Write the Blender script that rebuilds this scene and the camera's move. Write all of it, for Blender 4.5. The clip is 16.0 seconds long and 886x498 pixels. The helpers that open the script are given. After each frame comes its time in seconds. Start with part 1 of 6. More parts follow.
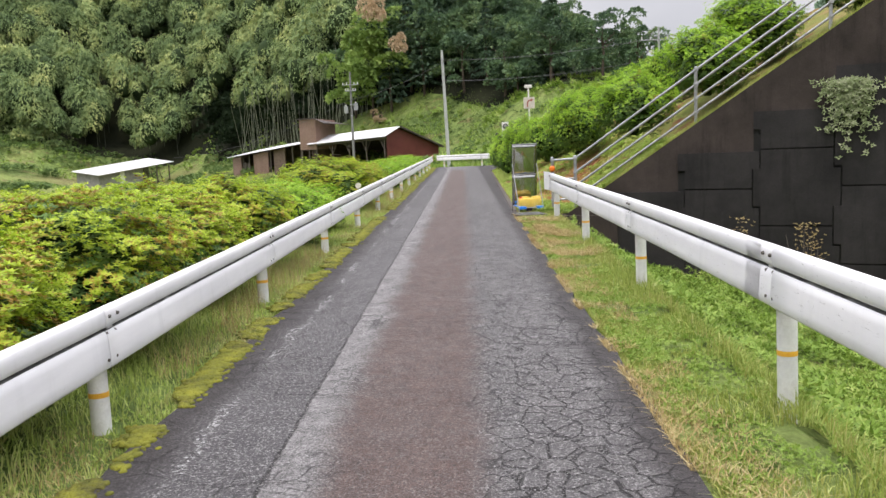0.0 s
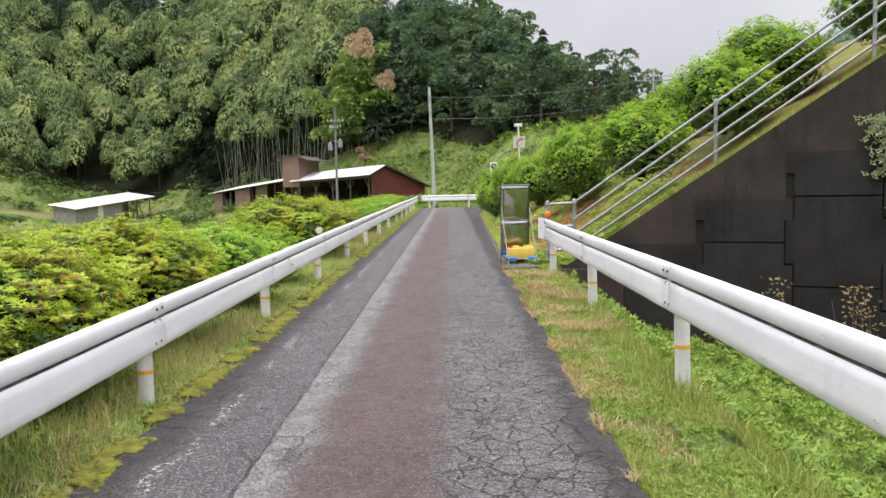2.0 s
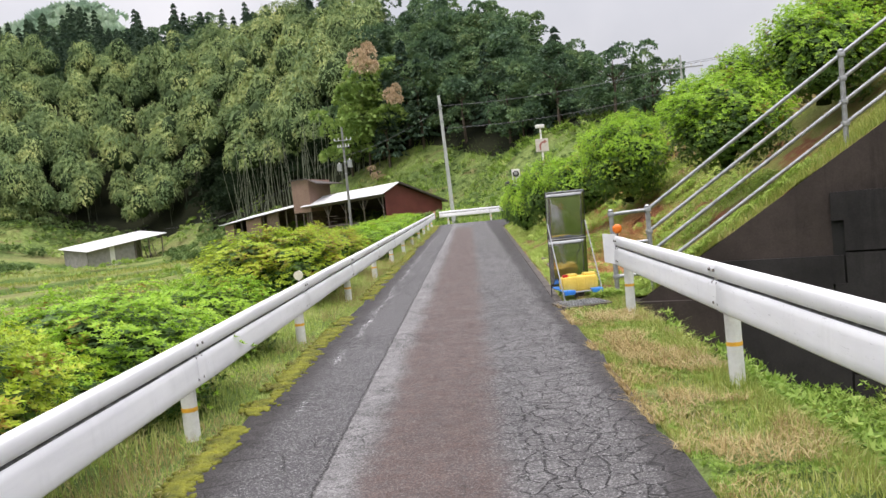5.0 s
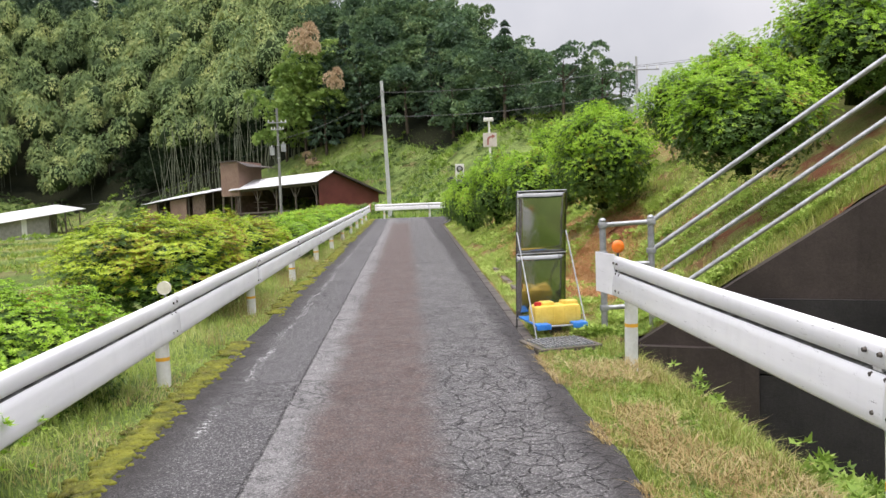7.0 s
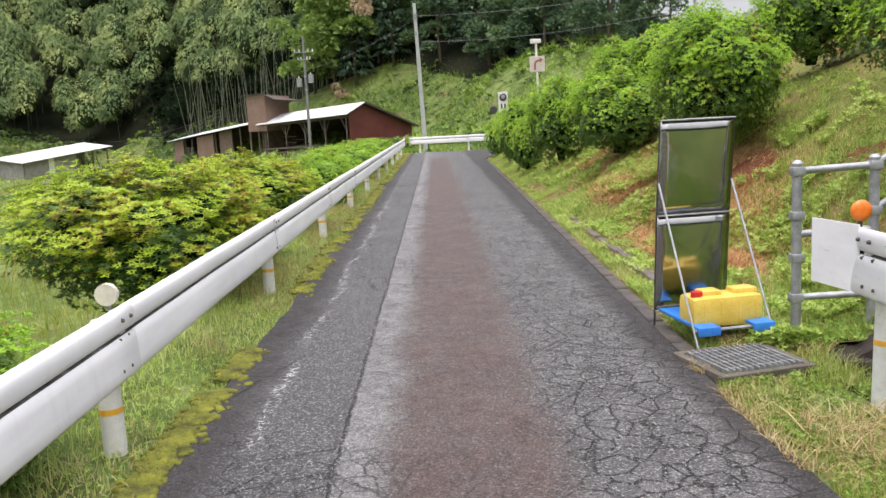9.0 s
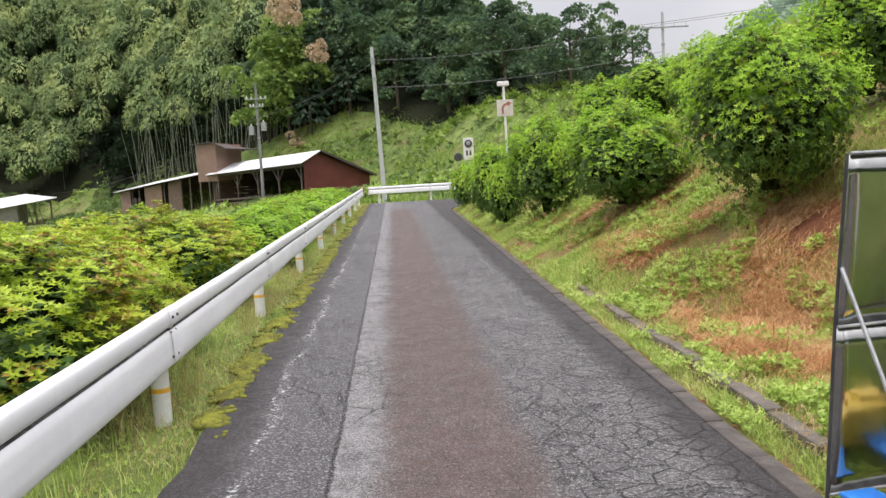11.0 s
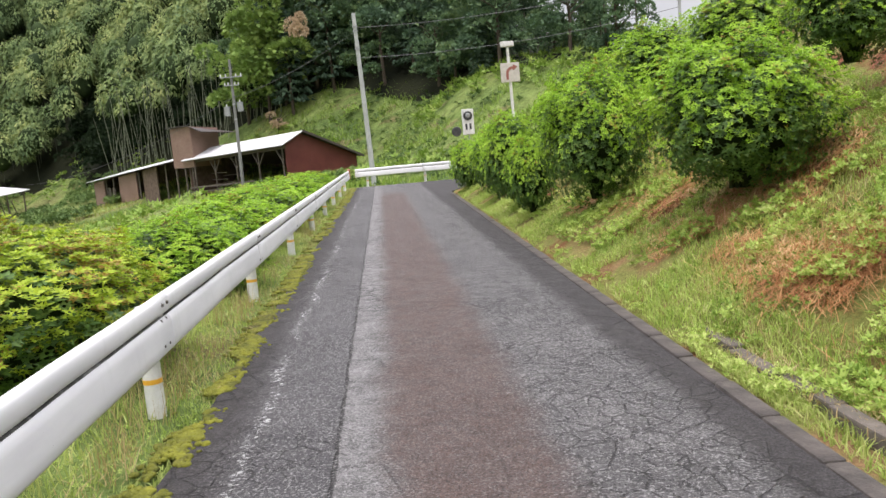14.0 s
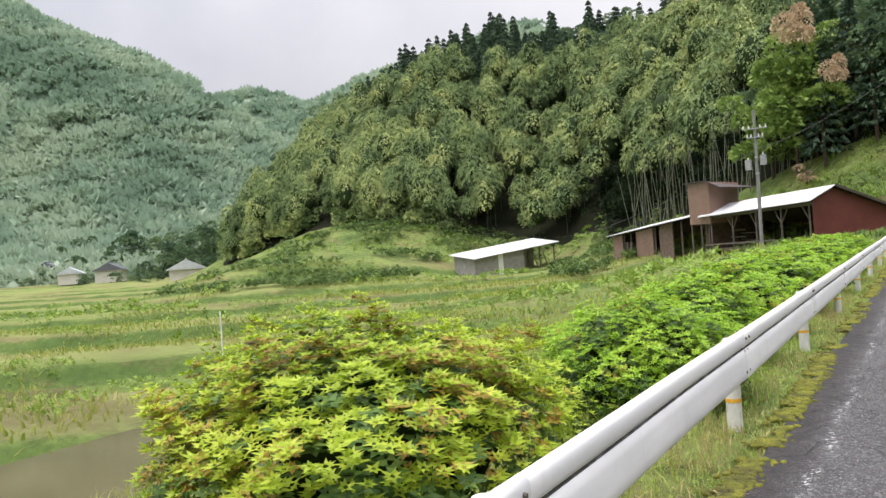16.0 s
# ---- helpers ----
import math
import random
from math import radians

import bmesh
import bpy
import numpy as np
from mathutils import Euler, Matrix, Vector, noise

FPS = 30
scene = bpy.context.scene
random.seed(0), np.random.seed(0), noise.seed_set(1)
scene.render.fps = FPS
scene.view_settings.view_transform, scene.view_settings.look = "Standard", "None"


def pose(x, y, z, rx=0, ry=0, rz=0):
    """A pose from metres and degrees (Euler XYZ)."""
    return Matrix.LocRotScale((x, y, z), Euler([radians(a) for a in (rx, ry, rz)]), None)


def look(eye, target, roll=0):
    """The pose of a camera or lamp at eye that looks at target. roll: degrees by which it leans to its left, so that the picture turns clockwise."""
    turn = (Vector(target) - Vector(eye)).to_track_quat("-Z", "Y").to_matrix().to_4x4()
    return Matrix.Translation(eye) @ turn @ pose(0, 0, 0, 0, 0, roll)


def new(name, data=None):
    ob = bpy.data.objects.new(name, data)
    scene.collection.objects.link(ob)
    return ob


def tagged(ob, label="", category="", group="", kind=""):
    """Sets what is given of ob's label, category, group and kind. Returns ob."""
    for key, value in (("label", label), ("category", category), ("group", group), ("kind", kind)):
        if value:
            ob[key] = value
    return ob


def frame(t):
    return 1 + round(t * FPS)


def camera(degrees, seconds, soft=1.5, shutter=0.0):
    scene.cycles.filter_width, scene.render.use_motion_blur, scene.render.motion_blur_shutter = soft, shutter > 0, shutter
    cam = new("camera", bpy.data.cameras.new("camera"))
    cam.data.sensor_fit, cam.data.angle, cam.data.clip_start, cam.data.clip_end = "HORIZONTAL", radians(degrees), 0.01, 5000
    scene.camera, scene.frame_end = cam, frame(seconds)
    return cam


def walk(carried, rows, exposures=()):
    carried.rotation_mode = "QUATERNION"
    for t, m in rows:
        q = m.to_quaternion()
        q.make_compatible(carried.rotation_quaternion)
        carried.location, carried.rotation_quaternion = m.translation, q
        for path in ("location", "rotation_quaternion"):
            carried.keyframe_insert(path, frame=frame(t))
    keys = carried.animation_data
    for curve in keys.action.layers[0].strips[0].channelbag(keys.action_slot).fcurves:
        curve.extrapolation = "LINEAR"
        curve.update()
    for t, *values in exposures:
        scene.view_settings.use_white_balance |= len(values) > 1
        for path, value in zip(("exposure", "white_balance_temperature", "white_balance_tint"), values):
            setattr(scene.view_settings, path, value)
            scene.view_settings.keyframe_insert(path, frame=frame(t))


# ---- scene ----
cam = camera(55.8, 16.0)
PATH = [
    (0, (0.655, 1.485, 1.716), (0.597, 3.468, 1.465), -2.4),
    (0.5, (0.634, 2.105, 1.717), (0.529, 4.086, 1.463), -2.7),
    (1, (0.7, 2.739, 1.697), (0.605, 4.721, 1.441), -2.3),
    (1.5, (0.717, 3.406, 1.712), (0.683, 5.396, 1.51), -1.8),
    (2, (0.781, 4.074, 1.696), (0.757, 6.067, 1.538), -1.3),
    (2.5, (0.798, 4.759, 1.684), (0.748, 6.749, 1.495), -0.6),
    (3, (0.86, 5.392, 1.677), (0.801, 7.378, 1.45), -1.4),
    (3.5, (0.831, 6.111, 1.69), (0.745, 8.096, 1.455), -3.6),
    (4, (0.789, 6.799, 1.697), (0.702, 8.786, 1.483), -5.0),
    (4.5, (0.734, 7.501, 1.708), (0.652, 9.493, 1.551), -5.9),
    (4.7, (0.686, 7.773, 1.705), (0.606, 9.768, 1.584), -5.9),
    (6.8, (0.588, 10.888, 1.673), (0.665, 12.882, 1.533), -2.0),
    (7, (0.559, 11.157, 1.689), (0.643, 13.15, 1.543), -2.1),
    (7.5, (0.435, 11.879, 1.678), (0.525, 13.87, 1.512), -2.6),
    (8, (0.341, 12.613, 1.676), (0.378, 14.602, 1.474), -2.7),
    (8.2, (0.275, 12.898, 1.717), (0.313, 14.884, 1.489), -2.5),
    (10.3, (0.133, 15.928, 1.63), (0.068, 17.899, 1.294), -4.4),
    (10.5, (0.11, 16.161, 1.62), (0.146, 18.138, 1.321), -4.3),
    (11, (0.038, 16.83, 1.655), (0.148, 18.817, 1.461), -3.3),
    (11.5, (-0.069, 17.52, 1.634), (0.065, 19.506, 1.443), -1.4),
    (12, (-0.022, 18.19, 1.618), (0.161, 20.176, 1.465), -1.1),
    (12.5, (-0.058, 18.899, 1.629), (0.105, 20.89, 1.536), -2.2),
    (13, (-0.032, 19.631, 1.631), (0.109, 21.624, 1.536), -3.0),
    (13.5, (-0.036, 20.363, 1.618), (0.11, 22.351, 1.457), -3.8),
    (14, (0.003, 21.029, 1.628), (0.13, 23.01, 1.381), -5.1),
    (14.5, (-0.025, 21.721, 1.62), (-0.061, 23.694, 1.295), -5.9),
    (15, (-0.046, 22.41, 1.638), (-0.141, 24.389, 1.369), -6.0),
    (15.5, (-0.109, 23.134, 1.677), (-0.687, 25.047, 1.589), -4.7),
    (16, (-0.141, 23.655, 1.699), (-1.154, 25.38, 1.682), -4.2),
]
walk(cam, [(t, look(eye, target, roll)) for t, eye, target, roll in PATH], [(0, 0.21, 6700, 18), (16, 0.21, 6700, 18)])

# ---- light ----
world = bpy.data.worlds.new("overcast_sky")
scene.world = world
world.use_nodes = True
wn, wl = world.node_tree.nodes, world.node_tree.links
sky = wn.new("ShaderNodeTexSky")
sky.sky_type, sky.sun_disc = "NISHITA", False
sky.sun_elevation, sky.sun_rotation = radians(68), radians(200)
sky_dim = wn.new("ShaderNodeVectorMath")
sky_dim.operation = "SCALE"
sky_dim.inputs["Scale"].default_value = 0.09
cloud = wn.new("ShaderNodeTexNoise")
cloud.inputs["Scale"].default_value, cloud.inputs["Detail"].default_value = 2.6, 6
cloud_ramp = wn.new("ShaderNodeValToRGB")
cloud_ramp.color_ramp.elements[0].position, cloud_ramp.color_ramp.elements[0].color = 0.32, (0.55, 0.595, 0.64, 1)
cloud_ramp.color_ramp.elements[1].position, cloud_ramp.color_ramp.elements[1].color = 0.68, (0.83, 0.86, 0.88, 1)
wmix = wn.new("ShaderNodeMixRGB")
wmix.inputs[0].default_value = 0.88
wl.new(sky.outputs[0], sky_dim.inputs[0])
wl.new(cloud.outputs["Fac"], cloud_ramp.inputs[0])
wl.new(sky_dim.outputs[0], wmix.inputs[1])
wl.new(cloud_ramp.outputs[0], wmix.inputs[2])
# an overcast sky is brighter overhead than at the horizon
way = wn.new("ShaderNodeTexCoord")
split = wn.new("ShaderNodeSeparateXYZ")
lift = wn.new("ShaderNodeMath")
lift.operation, lift.use_clamp = "MULTIPLY_ADD", False
lift.inputs[1].default_value, lift.inputs[2].default_value = 3.7, 0.82
grade = wn.new("ShaderNodeVectorMath")
grade.operation = "SCALE"
wl.new(way.outputs["Generated"], split.inputs[0])
square = wn.new("ShaderNodeMath")
square.operation = "MULTIPLY"
wl.new(split.outputs[2], square.inputs[0])
wl.new(split.outputs[2], square.inputs[1])
wl.new(square.outputs[0], lift.inputs[0])
wl.new(wmix.outputs[0], grade.inputs[0])
wl.new(lift.outputs[0], grade.inputs["Scale"])
wl.new(grade.outputs[0], wn["Background"].inputs[0])
wn["Background"].inputs[1].default_value = 1.0
sun = new("sun", bpy.data.lights.new("sun", "SUN"))
sun.data.energy, sun.data.angle, sun.data.color = 1.4, radians(25), (1.0, 0.97, 0.92)
sun.matrix_world = look((0, 0, 60), (6.5, 23, 0))



# ---- materials ----
class Nodes:
    """A small helper for node materials."""

    def __init__(self, name):
        self.mat = bpy.data.materials.new(name)
        self.mat.use_nodes = True
        self.n, self.l = self.mat.node_tree.nodes, self.mat.node_tree.links
        self.bsdf = self.n["Principled BSDF"]
        self.co = self.n.new("ShaderNodeTexCoord").outputs["Object"]

    def put(self, value, socket):
        if isinstance(value, (int, float, tuple)):
            socket.default_value = value
        else:
            self.l.new(value, socket)

    def math(self, op, a, b=0.0, clamp=False):
        m = self.n.new("ShaderNodeMath")
        m.operation, m.use_clamp = op, clamp
        self.put(a, m.inputs[0])
        self.put(b, m.inputs[1])
        return m.outputs[0]

    def noise(self, scale, detail=4, rough=0.55, co=None, out="Fac"):
        t = self.n.new("ShaderNodeTexNoise")
        t.inputs["Scale"].default_value, t.inputs["Detail"].default_value, t.inputs["Roughness"].default_value = scale, detail, rough
        self.l.new(co or self.co, t.inputs["Vector"])
        return t.outputs[out]

    def smooth(self, v, lo, hi):
        m = self.n.new("ShaderNodeMapRange")
        m.interpolation_type = "SMOOTHSTEP"
        m.inputs["From Min"].default_value, m.inputs["From Max"].default_value = lo, hi
        self.l.new(v, m.inputs["Value"])
        return m.outputs["Result"]

    def mix(self, fac, a, b, mode="MIX"):
        m = self.n.new("ShaderNodeMixRGB")
        m.blend_type = mode
        self.put(fac, m.inputs[0])
        self.put(a if not isinstance(a, tuple) else (*a, 1)[:4], m.inputs[1])
        self.put(b if not isinstance(b, tuple) else (*b, 1)[:4], m.inputs[2])
        return m.outputs[0]

    def ramp(self, v, *stops):
        r = self.n.new("ShaderNodeValToRGB")
        e = r.color_ramp.elements
        while len(e) < len(stops):
            e.new(0.5)
        for el, (p, c) in zip(e, stops):
            el.position, el.color = p, (*c, 1)
        self.l.new(v, r.inputs[0])
        return r.outputs[0]

    def stretch(self, x, y, z):
        m = self.n.new("ShaderNodeMapping")
        m.inputs["Scale"].default_value = (x, y, z)
        self.l.new(self.co, m.inputs["Vector"])
        return m.outputs[0]

    def island(self):
        return self.n.new("ShaderNodeNewGeometry").outputs["Random Per Island"]

    def piece(self):
        return self.n.new("ShaderNodeObjectInfo").outputs["Random"]

    def bump(self, h, strength=0.3, dist=0.01, under=None):
        b = self.n.new("ShaderNodeBump")
        b.inputs["Strength"].default_value, b.inputs["Distance"].default_value = strength, dist
        self.l.new(h, b.inputs["Height"])
        if under is not None:
            self.l.new(under, b.inputs["Normal"])
        return b.outputs[0]

    def done(self, color, rough=0.8, metal=0.0, normal=None, spec=None):
        self.put(color if not isinstance(color, tuple) else (*color, 1)[:4], self.bsdf.inputs["Base Color"])
        self.put(rough, self.bsdf.inputs["Roughness"])
        self.put(metal, self.bsdf.inputs["Metallic"])
        if normal is not None:
            self.l.new(normal, self.bsdf.inputs["Normal"])
        if spec is not None:
            self.bsdf.inputs["Specular IOR Level"].default_value = spec
        return self.mat


def simple(name, a, b, scale=6.0, rough=0.7, metal=0.0, bump=0.2, fine=60.0, dirt=None, dirt_amount=0.5, stretch=None, spec=None):
    """Two tones at a large scale, grain at a fine one, and stains of their own shape."""
    k = Nodes(name)
    co = k.stretch(*stretch) if stretch else None
    c = k.ramp(k.noise(scale, 5, 0.6, co), (0.3, a), (0.7, b))
    c = k.mix(0.35, c, k.ramp(k.noise(fine, 3, 0.6, co), (0.3, (0.35, 0.35, 0.35)), (0.7, (0.65, 0.65, 0.65))), "OVERLAY")
    if dirt:
        c = k.mix(k.math("MULTIPLY", k.smooth(k.noise(scale * 0.6, 8, 0.7, co), 0.48, 0.72), dirt_amount), c, dirt)
    return k.done(c, rough, metal, k.bump(k.noise(fine, 4, 0.6, co), bump, 0.01), spec)


def leafy(name, tones, rough=0.55, patch=0.8, glow=0.25, spec=0.3, per_leaf=0.6):
    """Foliage: every leaf has its own tone, patches shift it, and some light comes through."""
    k = Nodes(name)
    stops = [(i / max(1, len(tones) - 1), t) for i, t in enumerate(tones)]
    v = k.math("ADD", k.math("MULTIPLY", k.island(), per_leaf), k.math("MULTIPLY", k.smooth(k.noise(patch, 3), 0.3, 0.7), 1 - per_leaf))
    c = k.ramp(v, *stops)
    k.done(c, rough, 0.0, None, spec)
    tr = k.n.new("ShaderNodeBsdfTranslucent")
    k.l.new(c, tr.inputs["Color"])
    ms = k.n.new("ShaderNodeMixShader")
    ms.inputs[0].default_value = glow
    k.l.new(k.bsdf.outputs[0], ms.inputs[1])
    k.l.new(tr.outputs[0], ms.inputs[2])
    k.l.new(ms.outputs[0], k.n["Material Output"].inputs["Surface"])
    return k.mat


def make_asphalt():
    k = Nodes("worn_asphalt")
    xyz = k.n.new("ShaderNodeSeparateXYZ")
    warp = k.n.new("ShaderNodeVectorMath")
    warp.operation = "MULTIPLY_ADD"
    k.l.new(k.noise(2.2, 3, 0.6, out="Color"), warp.inputs[0])
    warp.inputs[1].default_value = (0.08, 0.08, 0)
    k.l.new(k.co, warp.inputs[2])
    k.l.new(k.co, xyz.inputs[0])
    x, y = xyz.outputs[0], xyz.outputs[1]
    wob = k.math("MULTIPLY", k.math("SUBTRACT", k.noise(1.6, 6, 0.65), 0.5), 0.34)
    xw = k.math("ADD", x, wob)
    # coarse stone in the surface
    stone = k.noise(95, 4, 0.85)
    grey = k.ramp(k.noise(3.5, 6, 0.7), (0.3, (0.04, 0.0375, 0.0385)), (0.7, (0.13, 0.124, 0.123)))
    # the lane's left strip is a newer, darker patch
    left = k.math("SUBTRACT", 1.0, k.smooth(x, -0.40, -0.33))
    grey = k.mix(k.math("MULTIPLY", left, 0.7), grey, (0.052, 0.049, 0.052))
    wear = k.math("MULTIPLY", k.smooth(x, -0.37, -0.35), k.math("SUBTRACT", 1.0, k.smooth(xw, -0.25, 0.05)))
    wear = k.math("MULTIPLY", wear, k.smooth(k.noise(6, 6, 0.75), 0.32, 0.62))
    grey = k.mix(k.math("MULTIPLY", wear, 0.8), grey, (0.21, 0.203, 0.2))
    edge = k.math("ADD", k.math("SUBTRACT", 1.0, k.smooth(xw, -1.06, -0.74)), k.smooth(xw, 1.4, 1.6), True)
    grey = k.mix(k.math("MULTIPLY", edge, 0.85), grey, (0.034, 0.029, 0.029))
    # brown earth tracked along the middle
    brown = k.math("MULTIPLY", k.smooth(xw, -0.22, 0.02), k.math("SUBTRACT", 1.0, k.smooth(xw, 0.55, 0.82)))
    brown = k.math("MULTIPLY", brown, k.ramp(k.noise(5, 5, 0.7), (0.25, (0.62, 0.62, 0.62)), (0.7, (1, 1, 1))))
    brown = k.math("MULTIPLY", brown, k.math("SUBTRACT", 1.0, k.smooth(y, 47.0, 52.0)))
    c = k.mix(k.math("MULTIPLY", brown, 0.85), grey, k.ramp(k.noise(9, 6, 0.7), (0.3, (0.056, 0.031, 0.025)), (0.75, (0.122, 0.074, 0.06))))
    c = k.mix(0.8, c, k.ramp(stone, (0.4, (0.08, 0.08, 0.08)), (0.6, (0.9, 0.9, 0.89))), "OVERLAY")
    # net of cracks, strongest along the outer wheel track
    def net(scale, width):
        v = k.n.new("ShaderNodeTexVoronoi")
        v.feature = "DISTANCE_TO_EDGE"
        v.inputs["Scale"].default_value = scale
        k.l.new(warp.outputs[0], v.inputs["Vector"])
        return k.math("SUBTRACT", 1.0, k.smooth(v.outputs["Distance"], width * 0.35, width))
    right = k.math("MULTIPLY", k.smooth(xw, 0.60, 0.82), k.math("SUBTRACT", 1.0, k.smooth(xw, 1.5, 1.75)))
    right = k.math("MULTIPLY", right, k.math("SUBTRACT", 1.0, k.math("MULTIPLY", k.smooth(y, 17.0, 26.0), 0.35)))
    some = k.math("MULTIPLY", k.smooth(k.noise(0.9, 3), 0.5, 0.62), 0.75)
    some = k.math("MULTIPLY", some, k.math("SUBTRACT", 1.0, k.math("MULTIPLY", brown, 0.8)))
    crack = k.math("MULTIPLY", net(6.9, 0.05), k.math("MAXIMUM", right, some))
    crack = k.math("MAXIMUM", crack, k.math("MULTIPLY", net(2.0, 0.022), k.math("MULTIPLY", k.smooth(k.noise(0.7, 2), 0.5, 0.6), k.math("SUBTRACT", 0.8, k.math("MULTIPLY", brown, 0.8)))))
    seam_x = k.math("ABSOLUTE", k.math("ADD", k.math("ADD", x, 0.36), k.math("MULTIPLY", k.math("SUBTRACT", k.noise(4.0, 6, 0.75), 0.5), 0.07)))
    seam = k.math("SUBTRACT", 1.0, k.smooth(seam_x, 0.005, 0.014))
    crack = k.math("MULTIPLY", crack, k.smooth(k.noise(11, 4, 0.7), 0.2, 0.42))
    crack = k.math("MAXIMUM", crack, k.math("MULTIPLY", seam, 0.95))
    c = k.mix(k.math("MULTIPLY", crack, 0.95), c, (0.016, 0.014, 0.014))
    chips = k.math("MULTIPLY", k.smooth(k.noise(62, 4, 0.85), 0.53, 0.61), k.math("SUBTRACT", 0.75, k.math("MULTIPLY", brown, 0.55)))
    c = k.mix(k.math("MULTIPLY", chips, k.math("SUBTRACT", 1.0, k.math("MULTIPLY", edge, 0.8))), c, (0.40, 0.39, 0.38))
    pits = k.smooth(k.noise(34, 6, 0.85, k.stretch(1, 0.7, 3)), 0.54, 0.64)
    c = k.mix(k.math("MULTIPLY", pits, 0.8), c, (0.03, 0.028, 0.028))
    # remains of a white edge line
    fleck = k.math("SUBTRACT", 1.0, k.smooth(k.math("ABSOLUTE", k.math("ADD", xw, 0.83)), 0.012, 0.05))
    fleck = k.math("MULTIPLY", fleck, k.smooth(k.noise(26, 4, 0.75), 0.53, 0.6))
    fleck = k.math("MULTIPLY", fleck, k.smooth(k.noise(1.1, 2), 0.42, 0.56))
    c = k.mix(fleck, c, (0.5, 0.5, 0.49))
    height = k.math("SUBTRACT", k.math("ADD", k.math("MULTIPLY", stone, 0.5), k.math("MULTIPLY", k.noise(40, 4), 0.4)), k.math("MULTIPLY", crack, 1.4))
    return k.done(c, k.ramp(k.noise(7, 4), (0.3, (0.62, 0.62, 0.62)), (0.7, (0.85, 0.85, 0.85))), 0.0, k.bump(height, 0.9, 0.016), 0.35)


def make_ground():
    k = Nodes("meadow_ground")
    c = k.ramp(k.noise(0.16, 5, 0.6), (0.28, (0.085, 0.135, 0.04)), (0.5, (0.165, 0.225, 0.065)), (0.72, (0.25, 0.285, 0.095)))
    c = k.mix(k.math("MULTIPLY", k.smooth(k.noise(0.35, 6, 0.7, k.stretch(0.6, 1.6, 2.5)), 0.54, 0.66), 0.75), c, (0.21, 0.165, 0.085))
    c = k.mix(0.7, c, k.ramp(k.noise(1.6, 8, 0.8), (0.35, (0.12, 0.13, 0.12)), (0.65, (0.82, 0.82, 0.8))), "OVERLAY")
    # rice paddies lie in strips, each with its own growth, between dark grassy banks
    xyz = k.n.new("ShaderNodeSeparateXYZ")
    k.l.new(k.co, xyz.inputs[0])
    x, y = xyz.outputs[0], xyz.outputs[1]
    wave = k.math("MULTIPLY", k.math("SINE", k.math("ADD", k.math("MULTIPLY", x, 0.06), k.math("MULTIPLY", y, 0.03))), 1.3)
    lines = k.math("SINE", k.math("ADD", k.math("SUBTRACT", k.math("MULTIPLY", x, 0.16), k.math("MULTIPLY", y, 0.34)), wave))
    out_there = k.math("MULTIPLY", k.math("SUBTRACT", 1.0, k.smooth(x, -22.0, -15.0)), k.math("SUBTRACT", 1.0, k.smooth(xyz.outputs[2], -1.6, 0.5)))
    growth = k.ramp(k.noise(0.045, 3, 0.6, k.stretch(0.5, 1.5, 1)), (0.35, (0.17, 0.23, 0.06)), (0.47, (0.31, 0.33, 0.12)), (0.56, (0.23, 0.17, 0.095)), (0.68, (0.26, 0.34, 0.095)))
    c = k.mix(k.math("MULTIPLY", k.math("MULTIPLY", k.smooth(k.math("ABSOLUTE", lines), 0.2, 0.4), out_there), 0.6), c, growth)
    c = k.mix(k.math("MULTIPLY", k.math("MULTIPLY", k.math("SUBTRACT", 1.0, k.smooth(k.math("ABSOLUTE", lines), 0.08, 0.3)), out_there), 0.65), c, (0.07, 0.125, 0.03))
    h = k.math("ADD", k.noise(3, 5, 0.7), k.math("MULTIPLY", k.noise(18, 4, 0.7), 0.5))
    return k.done(c, 0.95, 0.0, k.bump(h, 0.8, 0.25), 0.1)


def make_bank():
    k = Nodes("bank_soil")
    c = k.ramp(k.noise(1.3, 5, 0.65), (0.3, (0.11, 0.14, 0.03)), (0.5, (0.20, 0.20, 0.06)), (0.66, (0.27, 0.17, 0.085)))
    c = k.mix(k.smooth(k.noise(0.9, 5, 0.65), 0.52, 0.62), c, (0.19, 0.08, 0.042))
    c = k.mix(0.55, c, k.ramp(k.noise(34, 5, 0.7), (0.3, (0.2, 0.2, 0.2)), (0.7, (0.8, 0.8, 0.8))), "OVERLAY")
    return k.done(c, 0.95, 0.0, k.bump(k.noise(26, 5, 0.7), 0.9, 0.04), 0.1)


def make_shaded_floor():
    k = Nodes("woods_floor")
    # near-black tones: shade under the trees is part of this colour
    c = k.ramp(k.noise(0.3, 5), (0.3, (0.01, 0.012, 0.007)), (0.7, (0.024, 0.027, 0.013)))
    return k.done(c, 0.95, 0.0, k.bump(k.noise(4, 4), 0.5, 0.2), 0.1)


